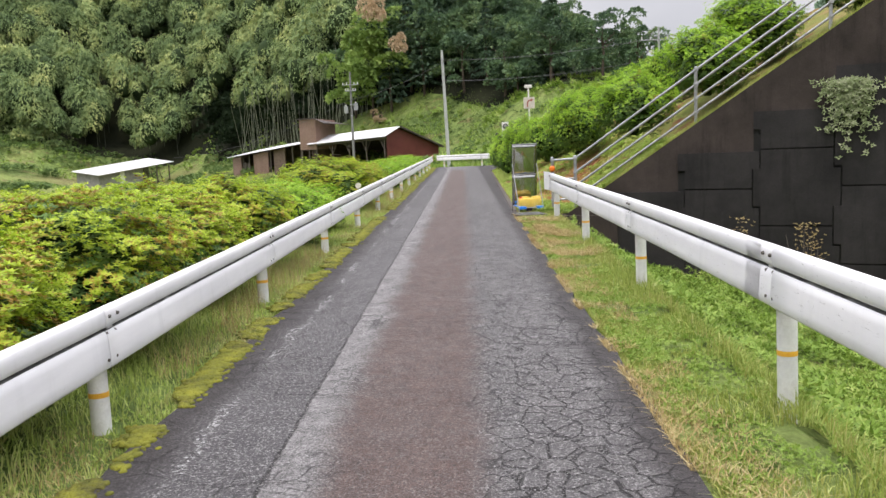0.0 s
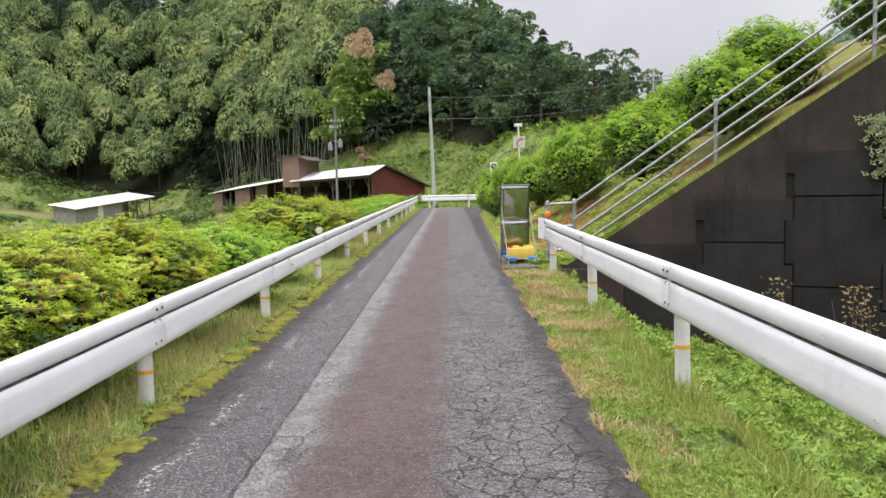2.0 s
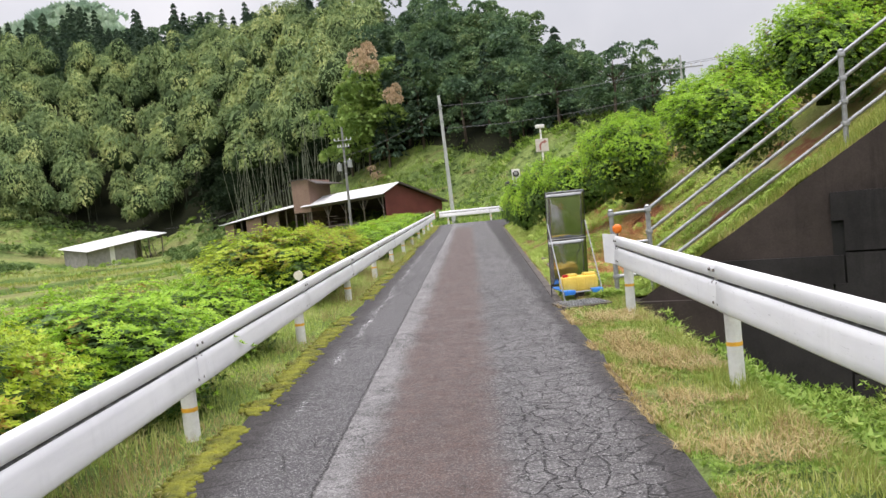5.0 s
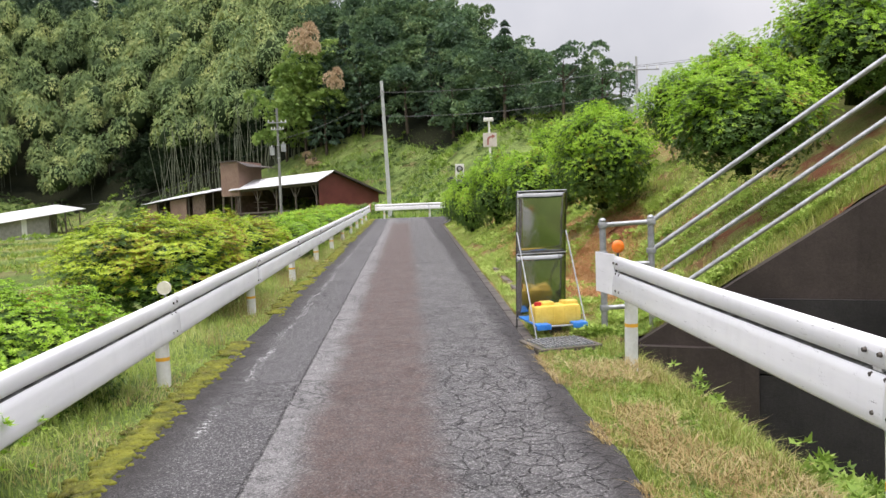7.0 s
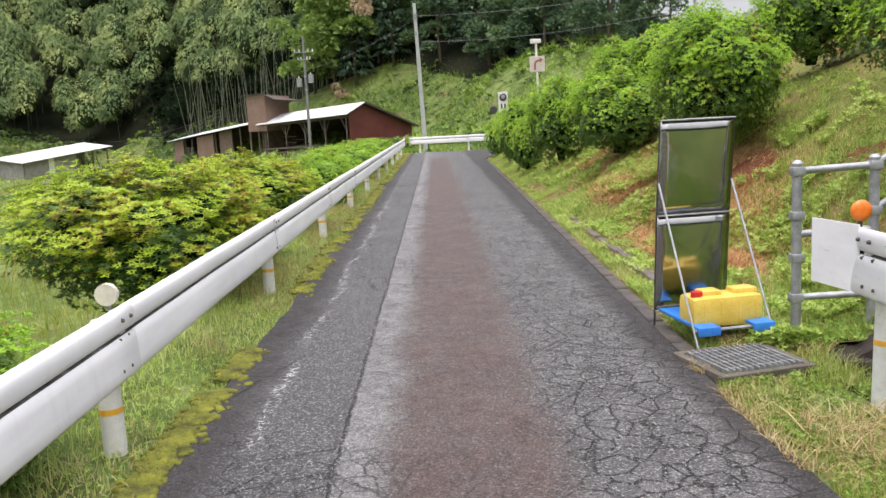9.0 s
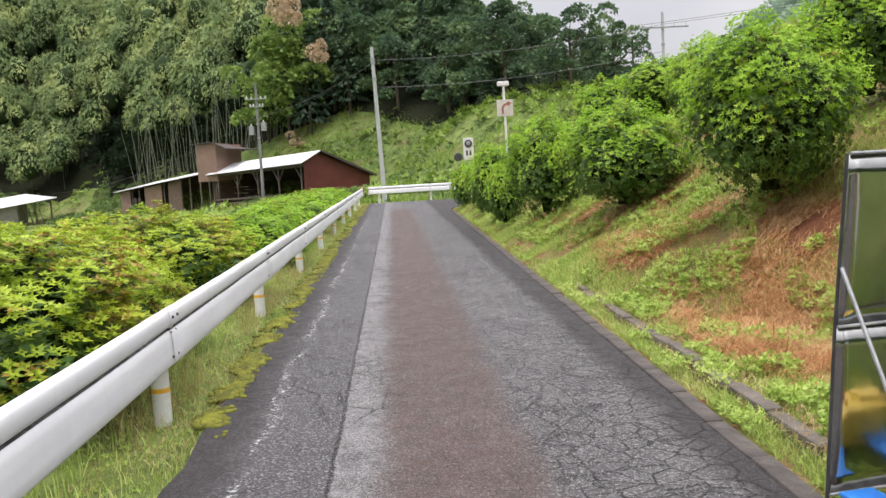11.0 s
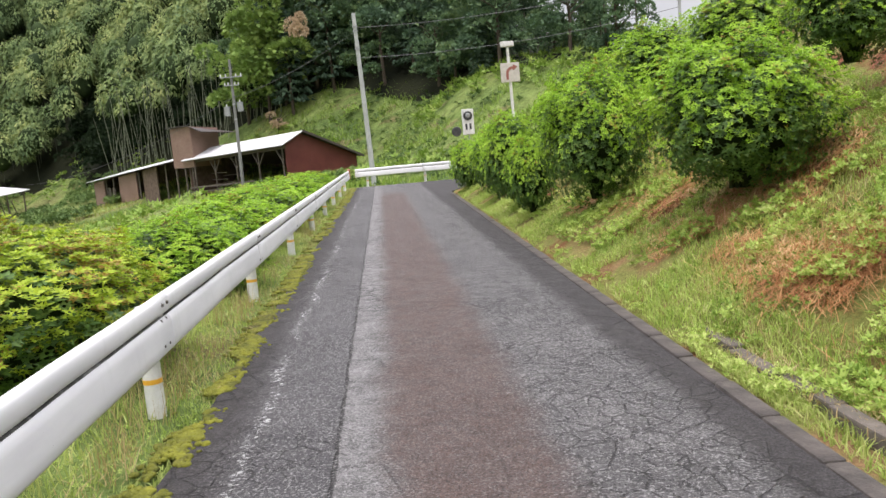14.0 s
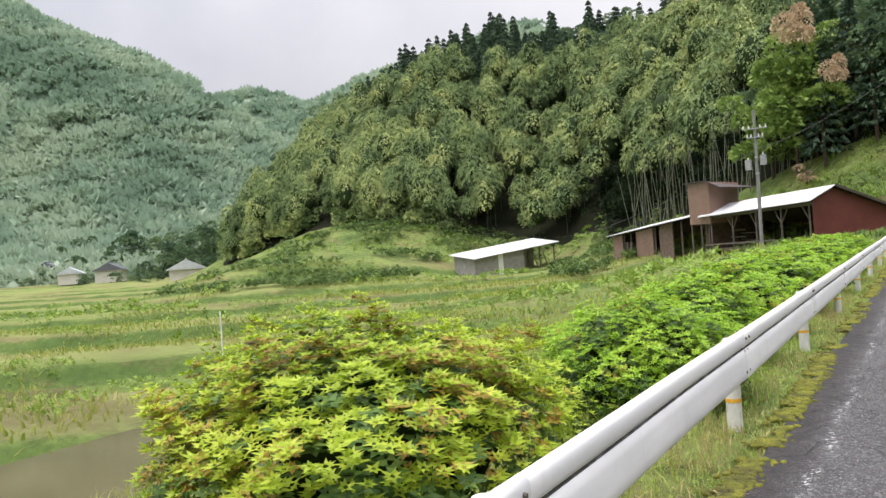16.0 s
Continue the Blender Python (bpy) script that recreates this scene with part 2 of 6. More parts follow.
def make_beam(name, scuff):
    """White paint on steel: scuffs, grey dirt that sits in streaks along the beam, a little rust."""
    k = Nodes(name)
    long = k.stretch(6, 0.8, 6)
    c = k.ramp(k.noise(1.0, 6, 0.6, long), (0.25, (0.70, 0.70, 0.715)), (0.7, (0.86, 0.86, 0.865)))
    c = k.mix(k.math("MULTIPLY", k.smooth(k.noise(2.5, 9, 0.75, k.stretch(9, 2.0, 14)), 0.66 - scuff, 0.76 - scuff), 0.6), c, (0.26, 0.25, 0.235))
    c = k.mix(k.math("MULTIPLY", k.smooth(k.noise(3.2, 9, 0.8, k.stretch(9, 2.2, 20)), 0.66 - scuff, 0.70 - scuff), 0.8), c, (0.09, 0.08, 0.072))
    c = k.mix(k.math("MULTIPLY", k.smooth(k.noise(3.5, 8, 0.8, k.stretch(5, 1.0, 9)), 0.68 - scuff * 0.6, 0.74 - scuff * 0.6), 0.7), c, (0.2, 0.1, 0.045))
    c = k.mix(k.math("MULTIPLY", k.smooth(k.noise(1.2, 6, 0.7, k.stretch(1, 3.0, 0.5)), 0.5, 0.75), 0.22), c, (0.5, 0.51, 0.5))
    return k.done(c, k.ramp(k.noise(4, 5), (0.3, (0.36, 0.36, 0.36)), (0.7, (0.6, 0.6, 0.6))), 0.0, k.bump(k.noise(9, 5, 0.6), 0.12, 0.006), 0.4)


def make_wall(name, a, b, streak):
    k = Nodes(name)
    c = k.ramp(k.noise(1.1, 6, 0.65), (0.3, a), (0.7, b))
    c = k.mix(k.math("MULTIPLY", k.smooth(k.noise(1.4, 7, 0.7, k.stretch(3.2, 3.2, 0.35)), 0.5, 0.72), 0.55), c, streak)
    c = k.mix(0.12, c, k.piece(), "OVERLAY")
    c = k.mix(0.45, c, k.ramp(k.noise(45, 5, 0.7), (0.3, (0.3, 0.3, 0.3)), (0.7, (0.7, 0.7, 0.7))), "OVERLAY")
    return k.done(c, 0.85, 0.0, k.bump(k.noise(60, 4, 0.7), 0.35, 0.01), 0.25)


def make_corrugated(name, a, b, rust, axis, rough=0.5, metal=0.0, pitch=0.076):
    k = Nodes(name)
    xyz = k.n.new("ShaderNodeSeparateXYZ")
    k.l.new(k.co, xyz.inputs[0])
    wave = k.math("SINE", k.math("MULTIPLY", xyz.outputs[axis], 6.283 / pitch))
    c = k.ramp(k.noise(0.8, 6, 0.65), (0.3, a), (0.7, b))
    c = k.mix(k.math("MULTIPLY", k.smooth(k.noise(1.7, 8, 0.75), 0.55, 0.7), 0.6), c, rust)
    return k.done(c, rough, metal, k.bump(wave, 0.5, 0.02), 0.3)


ASPHALT = make_asphalt()
GROUND, BANK, SHADED_FLOOR = make_ground(), make_bank(), make_shaded_floor()
BEAM, SCUFFED_BEAM = make_beam("white_rail_paint", 0.0), make_beam("scuffed_rail_paint", 0.05)
# dark grey with paler patches, for the faces of the beam's groove
GROOVE_DARK = simple("groove_grime", (0.02, 0.02, 0.02), (0.11, 0.11, 0.105), 9, 0.9, dirt=(0.5, 0.5, 0.5), dirt_amount=0.55)
POST_WHITE = simple("white_post_paint", (0.62, 0.62, 0.6), (0.78, 0.78, 0.76), 9, 0.5, dirt=(0.3, 0.26, 0.2), dirt_amount=0.45)
BAND = simple("yellow_band", (0.75, 0.36, 0.03), (0.85, 0.48, 0.06), 20, 0.45)
BOLT = simple("weathered_bolt", (0.06, 0.055, 0.05), (0.14, 0.12, 0.1), 90, 0.5, 0.6)
PANEL = make_wall("dark_panel_concrete", (0.016, 0.0148, 0.0148), (0.038, 0.0345, 0.034), (0.009, 0.008, 0.008))
CAST = make_wall("brown_cast_concrete", (0.025, 0.0195, 0.0165), (0.064, 0.05, 0.044), (0.010, 0.0075, 0.0065))
KERB = simple("kerb_concrete", (0.06, 0.05, 0.04), (0.18, 0.15, 0.125), 3, 0.9, bump=0.6, dirt=(0.055, 0.055, 0.032), dirt_amount=0.9)
GUTTER = simple("dirty_gutter_concrete", (0.035, 0.031, 0.028), (0.12, 0.10, 0.088), 5, 0.9, bump=0.7, dirt=(0.24, 0.21, 0.18), dirt_amount=0.55)
GALV = simple("galvanised_steel", (0.28, 0.29, 0.3), (0.45, 0.46, 0.47), 14, 0.5, 0.55, dirt=(0.2, 0.17, 0.13), dirt_amount=0.4)
CONCRETE_POLE = simple("pole_concrete", (0.36, 0.37, 0.37), (0.48, 0.49, 0.48), 2, 0.85, dirt=(0.24, 0.25, 0.24))
DARK_POLE = simple("weathered_dark_pole", (0.16, 0.16, 0.155), (0.25, 0.25, 0.24), 2, 0.85, dirt=(0.1, 0.1, 0.09))
DARK_STEEL = simple("dark_steel", (0.05, 0.05, 0.055), (0.1, 0.1, 0.1), 12, 0.55, 0.5)
GRASS = leafy("grass_blades", [(0.15, 0.21, 0.035), (0.26, 0.33, 0.06), (0.37, 0.40, 0.10), (0.48, 0.41, 0.19)], 0.6, 1.4, 0.35)
VERGE_GRASS = leafy("pale_verge_grass", [(0.22, 0.32, 0.06), (0.36, 0.46, 0.11), (0.50, 0.56, 0.18), (0.62, 0.55, 0.28)], 0.6, 1.2, 0.35)
WEED = leafy("weed_leaves", [(0.10, 0.18, 0.025), (0.19, 0.31, 0.045), (0.28, 0.40, 0.075), (0.36, 0.40, 0.12)], 0.55, 1.1, 0.3)
LIME_WEED = leafy("lime_weed_leaves", [(0.18, 0.29, 0.05), (0.33, 0.47, 0.09), (0.47, 0.59, 0.14), (0.62, 0.66, 0.25)], 0.55, 1.6, 0.35)
DRY_GRASS = leafy("dry_grass", [(0.26, 0.17, 0.07), (0.38, 0.28, 0.12), (0.48, 0.38, 0.18), (0.55, 0.47, 0.27)], 0.8, 1.5, 0.15)
STRAW = leafy("dry_straw", [(0.24, 0.085, 0.035), (0.44, 0.20, 0.08), (0.60, 0.36, 0.16), (0.80, 0.62, 0.36)], 0.8, 1.5, 0.1)
MOSS = simple("yellow_moss", (0.075, 0.085, 0.01), (0.26, 0.26, 0.025), 7, 0.95, bump=0.8, fine=120, dirt=(0.045, 0.036, 0.015), dirt_amount=0.85)
AZALEA_NEW = leafy("azalea_new_leaves", [(0.16, 0.31, 0.02), (0.28, 0.48, 0.035), (0.40, 0.62, 0.06), (0.54, 0.68, 0.10)], 0.45, 1.6, 0.4)
AZALEA_YELLOW = leafy("azalea_yellow_leaves", [(0.21, 0.31, 0.02), (0.35, 0.48, 0.035), (0.48, 0.60, 0.055), (0.58, 0.60, 0.09)], 0.45, 1.6, 0.4)
AZALEA_OLD_SHADED = leafy("azalea_old_leaves", [(0.028, 0.062, 0.012), (0.055, 0.12, 0.018), (0.10, 0.19, 0.028), (0.17, 0.23, 0.04)], 0.45, 1.6, 0.2)
AZALEA_RED = leafy("azalea_bronze_leaves", [(0.19, 0.11, 0.02), (0.34, 0.215, 0.035), (0.45, 0.32, 0.06), (0.38, 0.34, 0.06)], 0.5, 1.6, 0.25)
STEM = simple("brown_bark", (0.055, 0.04, 0.028), (0.11, 0.085, 0.06), 12, 0.9, bump=0.6)
BAMBOO_LEAF = leafy("bamboo_foliage", [(0.075, 0.125, 0.055), (0.14, 0.205, 0.08), (0.26, 0.335, 0.125), (0.52, 0.53, 0.20)], 0.7, 0.2, 0.12, 0.12, 0.4)
PALE_CULM = simple("pale_bamboo_culm", (0.13, 0.15, 0.1), (0.26, 0.28, 0.2), 3, 0.6)
BAMBOO_CULM = simple("bamboo_culm", (0.05, 0.06, 0.04), (0.10, 0.11, 0.07), 3, 0.6)
BROADLEAF = leafy("broadleaf_foliage", [(0.045, 0.08, 0.05), (0.08, 0.14, 0.075), (0.14, 0.225, 0.10), (0.24, 0.31, 0.13)], 0.6, 0.25, 0.3, 0.2, 0.4)
CEDAR = leafy("cedar_foliage", [(0.025, 0.052, 0.034), (0.045, 0.08, 0.05), (0.07, 0.115, 0.065), (0.1, 0.15, 0.08)], 0.7, 0.15, 0.15, 0.15)
# dark green of the added cores that stand for shade between bamboo sprays
BAMBOO_SHADE = simple("bamboo_inner_foliage", (0.02, 0.034, 0.016), (0.05, 0.075, 0.03), 0.5, 0.9, bump=1.0, fine=9.0, spec=0.05)
BRIGHT_TREE = leafy("bright_tree_foliage", [(0.12, 0.20, 0.05), (0.22, 0.33, 0.08), (0.34, 0.44, 0.12)], 0.6, 0.5, 0.3, 0.2, 0.5)
# near-black leaf tones that stand for the shade inside the grove
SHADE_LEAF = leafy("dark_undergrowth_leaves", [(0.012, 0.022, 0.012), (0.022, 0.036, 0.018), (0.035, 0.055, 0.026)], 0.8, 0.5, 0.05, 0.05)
TAN_LEAF = leafy("withered_foliage", [(0.40, 0.29, 0.18), (0.53, 0.40, 0.26), (0.64, 0.51, 0.36)], 0.8, 0.4, 0.2, 0.1)
# pale tones carry the distance haze over the far mountains
HAZY_WOODS = leafy("far_wood_canopy", [(0.21, 0.31, 0.22), (0.30, 0.41, 0.30), (0.39, 0.49, 0.36), (0.45, 0.53, 0.39)], 0.9, 0.02, 0.3, 0.03, 0.2)
WHITE_ROOF = make_corrugated("white_sheet_roof", (0.62, 0.62, 0.63), (0.75, 0.75, 0.76), (0.45, 0.4, 0.36), 0)
DARK_ROOF = make_corrugated("rusty_dark_roof", (0.06, 0.05, 0.048), (0.1, 0.08, 0.075), (0.14, 0.07, 0.05), 0)
RED_WALL = make_corrugated("red_sheet_wall", (0.11, 0.03, 0.028), (0.17, 0.05, 0.043), (0.09, 0.045, 0.038), 0)
PINK_WALL = make_corrugated("faded_pink_sheet_wall", (0.24, 0.15, 0.12), (0.33, 0.215, 0.175), (0.2, 0.11, 0.08), 0)
BROWN_WALL = simple("old_brown_boards", (0.09, 0.06, 0.045), (0.2, 0.14, 0.11), 3, 0.9, bump=0.5, dirt=(0.07, 0.05, 0.04))
GREY_WALL = simple("grey_cement_board", (0.2, 0.195, 0.185), (0.32, 0.31, 0.29), 2, 0.9, dirt=(0.14, 0.13, 0.11))
TIMBER = simple("weathered_timber", (0.075, 0.06, 0.05), (0.16, 0.135, 0.11), 5, 0.9, bump=0.5)
EARTH = simple("bare_earth", (0.2, 0.13, 0.075), (0.32, 0.22, 0.13), 2, 0.95, bump=0.6)


# ---- building helpers ----
def fast_mesh(name, verts, faces):
    """A mesh from an array of points and an array of faces with one number of corners."""
    verts, faces = np.asarray(verts, np.float32), np.asarray(faces, np.int32)
    me = bpy.data.meshes.new(name)
    count, corners = faces.shape
    me.vertices.add(len(verts))
    me.vertices.foreach_set("co", verts.ravel())
    me.loops.add(count * corners)
    me.loops.foreach_set("vertex_index", faces.ravel())
    me.polygons.add(count)
    me.polygons.foreach_set("loop_start", np.arange(0, count * corners, corners, dtype=np.int32))
    me.update(calc_edges=True)
    return me


def surface(name, verts, faces, material, smooth=False):
    ob = new(name, fast_mesh(name, verts, faces))
    ob.data.materials.append(material)
    if smooth:
        ob.data.polygons.foreach_set("use_smooth", [True] * len(ob.data.polygons))
    return ob


def thing(name, place, label, category, turn=0.0, group="", kind=""):
    ob = new(name)
    ob.matrix_basis = pose(*place, 0, 0, turn)
    ob.empty_display_size = 0.2
    return tagged(ob, label, category, group, kind)


def part(name, bm, material, parent=None, label="", smooth=False):
    """Links a bmesh as one mesh object, in its parent's own space."""
    me = bpy.data.meshes.new(name)
    bmesh.ops.recalc_face_normals(bm, faces=bm.faces)
    bm.to_mesh(me)
    bm.free()
    me.materials.append(material)
    if smooth:
        me.shade_smooth()
        me.set_sharp_from_angle(angle=radians(40))
    ob = new(name, me)
    ob.parent = parent
    return tagged(ob, label)


def again(name, me, parent, m):
    """Another part on the same mesh."""
    ob = new(name, me)
    ob.parent = parent
    ob.matrix_basis = m
    return ob


def box(bm, c, s, m=None, bevel=0.0):
    made = bmesh.ops.create_cube(bm, size=1)["verts"]
    bmesh.ops.scale(bm, vec=s, verts=made)
    if bevel:
        edges = list({e for v in made for e in v.link_edges})
        made = list({v for f in bmesh.ops.bevel(bm, geom=edges, offset=bevel, segments=2, profile=0.6, affect="EDGES")["faces"] for v in f.verts} | {v for v in made if v.is_valid})
    if m is not None:
        bmesh.ops.transform(bm, matrix=m, verts=made)
    bmesh.ops.translate(bm, vec=c, verts=made)
    return bm


def rod(bm, a, b, r, r2=None, seg=12, caps=True):
    a, b = Vector(a), Vector(b)
    d = b - a
    m = Matrix.Translation((a + b) / 2) @ d.to_track_quat("Z", "Y").to_matrix().to_4x4()
    bmesh.ops.create_cone(bm, cap_ends=caps, segments=seg, radius1=r, radius2=r if r2 is None else r2, depth=d.length, matrix=m)
    return bm


def prism(bm, pts, n0, n1):
    """A flat outline (a list of points) pushed from offset n0 to n1."""
    n0, n1 = Vector(n0), Vector(n1)
    lo = [bm.verts.new(Vector(p) + n0) for p in pts]
    hi = [bm.verts.new(Vector(p) + n1) for p in pts]
    bm.faces.new(lo)
    bm.faces.new(hi[::-1])
    for i in range(len(pts)):
        j = (i + 1) % len(pts)
        bm.faces.new((lo[i], lo[j], hi[j], hi[i]))
    return bm


def fresh():
    return bmesh.new()


def step(v, lo, hi):
    t = np.clip((v - lo) / (hi - lo), 0, 1)
    return t * t * (3 - 2 * t)


# ---- the lie of the land ----
ROAD_Z = 0.15
WALL_A, WALL_D, WALL_N = np.array((4.87, 18.2)), np.array((0.9138, -0.4061)), np.array((0.4061, 0.9138))
LAND = np.array([
    (-9, -5, -2.4), (-9, 15, -2.4), (-9, 30, -2.4), (-8, 45, -1.7), (-7, 60, -0.7), (-17, 36, -3), (-28, 51, -3), (-40, 59, -3),
    (-40, 20, -3), (-90, 50, -3), (-90, 100, -3), (-132, 140, -3), (-200, 170, -3), (-45, 82, -2.9), (-46, 113, -2.9), (-43, 127, -2.6),
    (-27, 104, -1.5), (-16, 91, -0.9), (-8.6, 75, 0.1), (-5, 79, 0.1), (-1, 82, 0.2), (-14, 60, -1.9), (-20, 109, 1.6), (0, 66, 0.1), (3, 68, 0.4),
])
LAND_2 = np.array([
    (5.8, 80, 5.4), (13.5, 73, 5.9), (-2.2, 95, 7.0), (1.5, 76, 1.4), (20, 64, 0.8), (-77, 112, 1.6), (-100, 142, 5.6), (-66, 130, 3.8), (-52, 143, 3.0), (-88, 172, 29),
    (-35, 146, 19), (-135, 195, 24), (-12, 112, 13), (5, 96, 11), (17, 84, 6.5), (30, 74, 4), (-40, 195, 36), (34, 110, 5), (60, 90, 2), (-160, 120, -3), (-60, 95, -2.2), (-150, 60, -3), (25, 130, 8), (8, 140, 20), (60, 140, 3), (-115, 122, -3), (-150, 165, -3), (-104, 116, -2.8), (-165, 200, 2),
])
LAND = np.vstack([LAND, LAND_2])


def bend(d2):
    return d2 * np.log(d2 + 1e-6)


def spline():
    p = LAND[:, :2] / 50
    n = len(p)
    k = bend(((p[:, None] - p[None]) ** 2).sum(-1)) + np.eye(n) * 0.004
    q = np.hstack([np.ones((n, 1)), p])
    a = np.block([[k, q], [q.T, np.zeros((3, 3))]])
    return np.linalg.solve(a, np.concatenate([LAND[:, 2], np.zeros(3)]))


SPLINE = spline()


def far_land(x, y):
    u, v = x / 50, y / 50
    z = SPLINE[-3] + SPLINE[-2] * u + SPLINE[-1] * v
    for w, (a, b, _) in zip(SPLINE, LAND):
        z = z + w * bend((u - a / 50) ** 2 + (v - b / 50) ** 2)
    z = np.clip(z, -3.0, 42.0)
    away = np.maximum(step(-x, 170, 260), np.maximum(step(y, 210, 280), np.maximum(step(x, 26, 60), step(-y, 5, 30))))
    z = z * (1 - away) - 3.0 * away
    # fields step down in terraces
    field = step(-x, 14, 22) * (1 - step(z, 2.0, 6.0))
    lines = np.sin((x * 0.16 - y * 0.34) + 1.3 * np.sin(x * 0.06 + y * 0.03))
    return z + field * 0.42 * np.tanh(lines * 7) + 0.05 * np.sin(x * 0.9) * np.cos(y * 0.7)


def land(x, y):
    x, y = np.asarray(x, float), np.asarray(y, float)
    # beside the road
    left = np.interp(-x, (1.2, 2.0, 2.6, 4.6, 9.0), (0.11, 0.13, -0.05, -1.1, -2.2))
    right_low = np.interp(x, (1.7, 2.5, 2.9, 3.7, 6), (0.12, 0.10, -0.26, -0.95, -1.4))
    near = np.where(x < 0.3, left, np.where(y < 20, right_low, -0.25))
    far = far_land(x, y)
    k_left = np.maximum(step(-x, 3.2, 8.5), step(y, 57.8, 62.0))
    k_right = np.maximum(step(x, 24, 34), step(y, 57.8, 62.0))
    k = np.where(x < 0.3, k_left, k_right)
    far_left_y = np.where(y < -20, -2.5, far)
    return near * (1 - k) + far_left_y * k


def bank(x, y):
    """The embankment beside the road and behind the wall."""
    x, y = np.asarray(x, float), np.asarray(y, float)
    s = (x - WALL_A[0]) * WALL_D[0] + (y - WALL_A[1]) * WALL_D[1]
    n = (x - WALL_A[0]) * WALL_N[0] + (y - WALL_A[1]) * WALL_N[1]
    by_wall = 1.66 + 0.665 * s + 0.05 * n
    by_road = 0.2 + 0.5 * (x - 1.98 - 0.010 * np.maximum(0, y - 19)) + 0.07 * np.sin(x * 1.7 + y * 0.9) * step(x, 2.4, 3.5)
    z = np.maximum(by_road + (by_wall - by_road) * (1 - step(n, 0.8, 7.0)), 0.13)
    z = np.minimum(z, 6.0)
    z = z * (1 - step(x, 18, 30))
    return z * (1 - step(y, 45.5, 51.0)) + 0.02 * step(y, 45.5, 51.0)


def line(*parts):
    return np.unique(np.concatenate([np.arange(a, b, s) for a, b, s in parts]))


gx = line((-1500, -400, 100), (-400, -140, 14), (-140, -50, 3.0), (-50, -12, 1.2), (-12, 6, 0.4), (6, 40, 2.0), (40, 140, 10), (140, 1600, 120))
gy = line((-600, -40, 80), (-40, -4, 4), (-4, 62, 0.75), (62, 130, 1.5), (130, 240, 4.0), (240, 600, 30), (600, 2100, 120))
GX, GY = np.meshgrid(gx, gy)
GZ = land(GX, GY)
nx, ny = len(gx), len(gy)
idx = np.arange(nx * ny).reshape(ny, nx)
quads = np.stack([idx[:-1, :-1], idx[:-1, 1:], idx[1:, 1:], idx[1:, :-1]], -1).reshape(-1, 4)
ground = surface("ground", np.stack([GX, GY, GZ], -1).reshape(-1, 3), quads, GROUND, True)
tagged(ground, "uneven green meadow and terraced fields in the valley", "ground", kind="structure")

# embankment sheet, its near edge along the back of the wall
bx = line((1.80, 7.0, 0.16), (7.0, 31, 0.8))
bt = np.linspace(0, 1, 150)
wall_y = np.where(bx > 2.7, WALL_A[1] + (bx - WALL_A[0]) * WALL_D[1] / WALL_D[0] + 0.3, 19.25)
BX = np.repeat(bx[None, :], len(bt), 0)
BY = wall_y[None, :] + (51.5 - wall_y[None, :]) * bt[:, None]
BX = BX + 0.012 * np.maximum(0, BY - 19) * (1 - step(BX, 2.0, 6.0))
BZ = bank(BX, BY) - 0.02 + 0.025 * np.sin(BX * 9) * np.sin(BY * 7)
idx = np.arange(BX.size).reshape(BX.shape)
quads = np.stack([idx[:-1, :-1], idx[:-1, 1:], idx[1:, 1:], idx[1:, :-1]], -1).reshape(-1, 4)
embankment = surface("embankment_ground", np.stack([BX, BY, BZ], -1).reshape(-1, 3), quads, BANK, True)
tagged(embankment, "steep grassy embankment with bare brown patches beside the road", "ground", kind="structure")

# the road, which turns right at its end
ROAD_EDGE_R = lambda y: 1.70 + 0.012 * max(0.0, y - 19)
road_outline = [(-1.2, -14), (1.7, -14), (1.7, 19)] + [(ROAD_EDGE_R(y), y) for y in (26, 33, 40, 46)]
road_outline += [(2.05 + 3.6 * (1 - math.cos(a)), 46.4 + 4.6 * math.sin(a)) for a in np.linspace(0.2, math.pi / 2, 7)]
road_outline += [(34, 51.4), (34, 56.3), (-1.2, 56.3)]
er = random.Random(8)
road_outline = road_outline[2:-1] + [(-1.2 + er.gauss(0, 0.014) + 0.012 * math.sin(y * 1.3), y) for y in np.arange(56.3, -14, -0.3)]
road_outline += [(1.7 + er.gauss(0, 0.018) + 0.018 * math.sin(y * 0.9), y) for y in np.arange(-14, 18.8, 0.3)]
bm = fresh()
prism(bm, [(x, y, 0) for x, y in road_outline], (0, 0, ROAD_Z - 0.12), (0, 0, ROAD_Z))
bmesh.ops.triangulate(bm, faces=bm.faces[:])
tagged(part("road", bm, ASPHALT), "narrow cracked asphalt lane with a brown middle strip", "road", kind="structure")

# ---- wing wall of dark concrete ----
def wall_point(s, z, n=0.0):
    p = WALL_A + WALL_D * s + WALL_N * n
    return (p[0], p[1], z)


def wall_top(s):
    return 1.65 + 0.665 * s


wall_right = new("wall_right")
tagged(wall_right, "dark panelled concrete retaining wall with a sloping brown top", "retaining wall", kind="structure")
bm = fresh()
outline = [wall_point(-2.45, -1.6), wall_point(9.5, -1.6), wall_point(9.5, wall_top(6.4)), wall_point(6.4, wall_top(6.4)), wall_point(-2.45, wall_top(-2.45))]
prism(bm, outline, (0, 0, 0), (WALL_N[0] * 0.34, WALL_N[1] * 0.34, 0))
part("cast_wall", bm, CAST, wall_right, "brown cast concrete body with a sloping top")
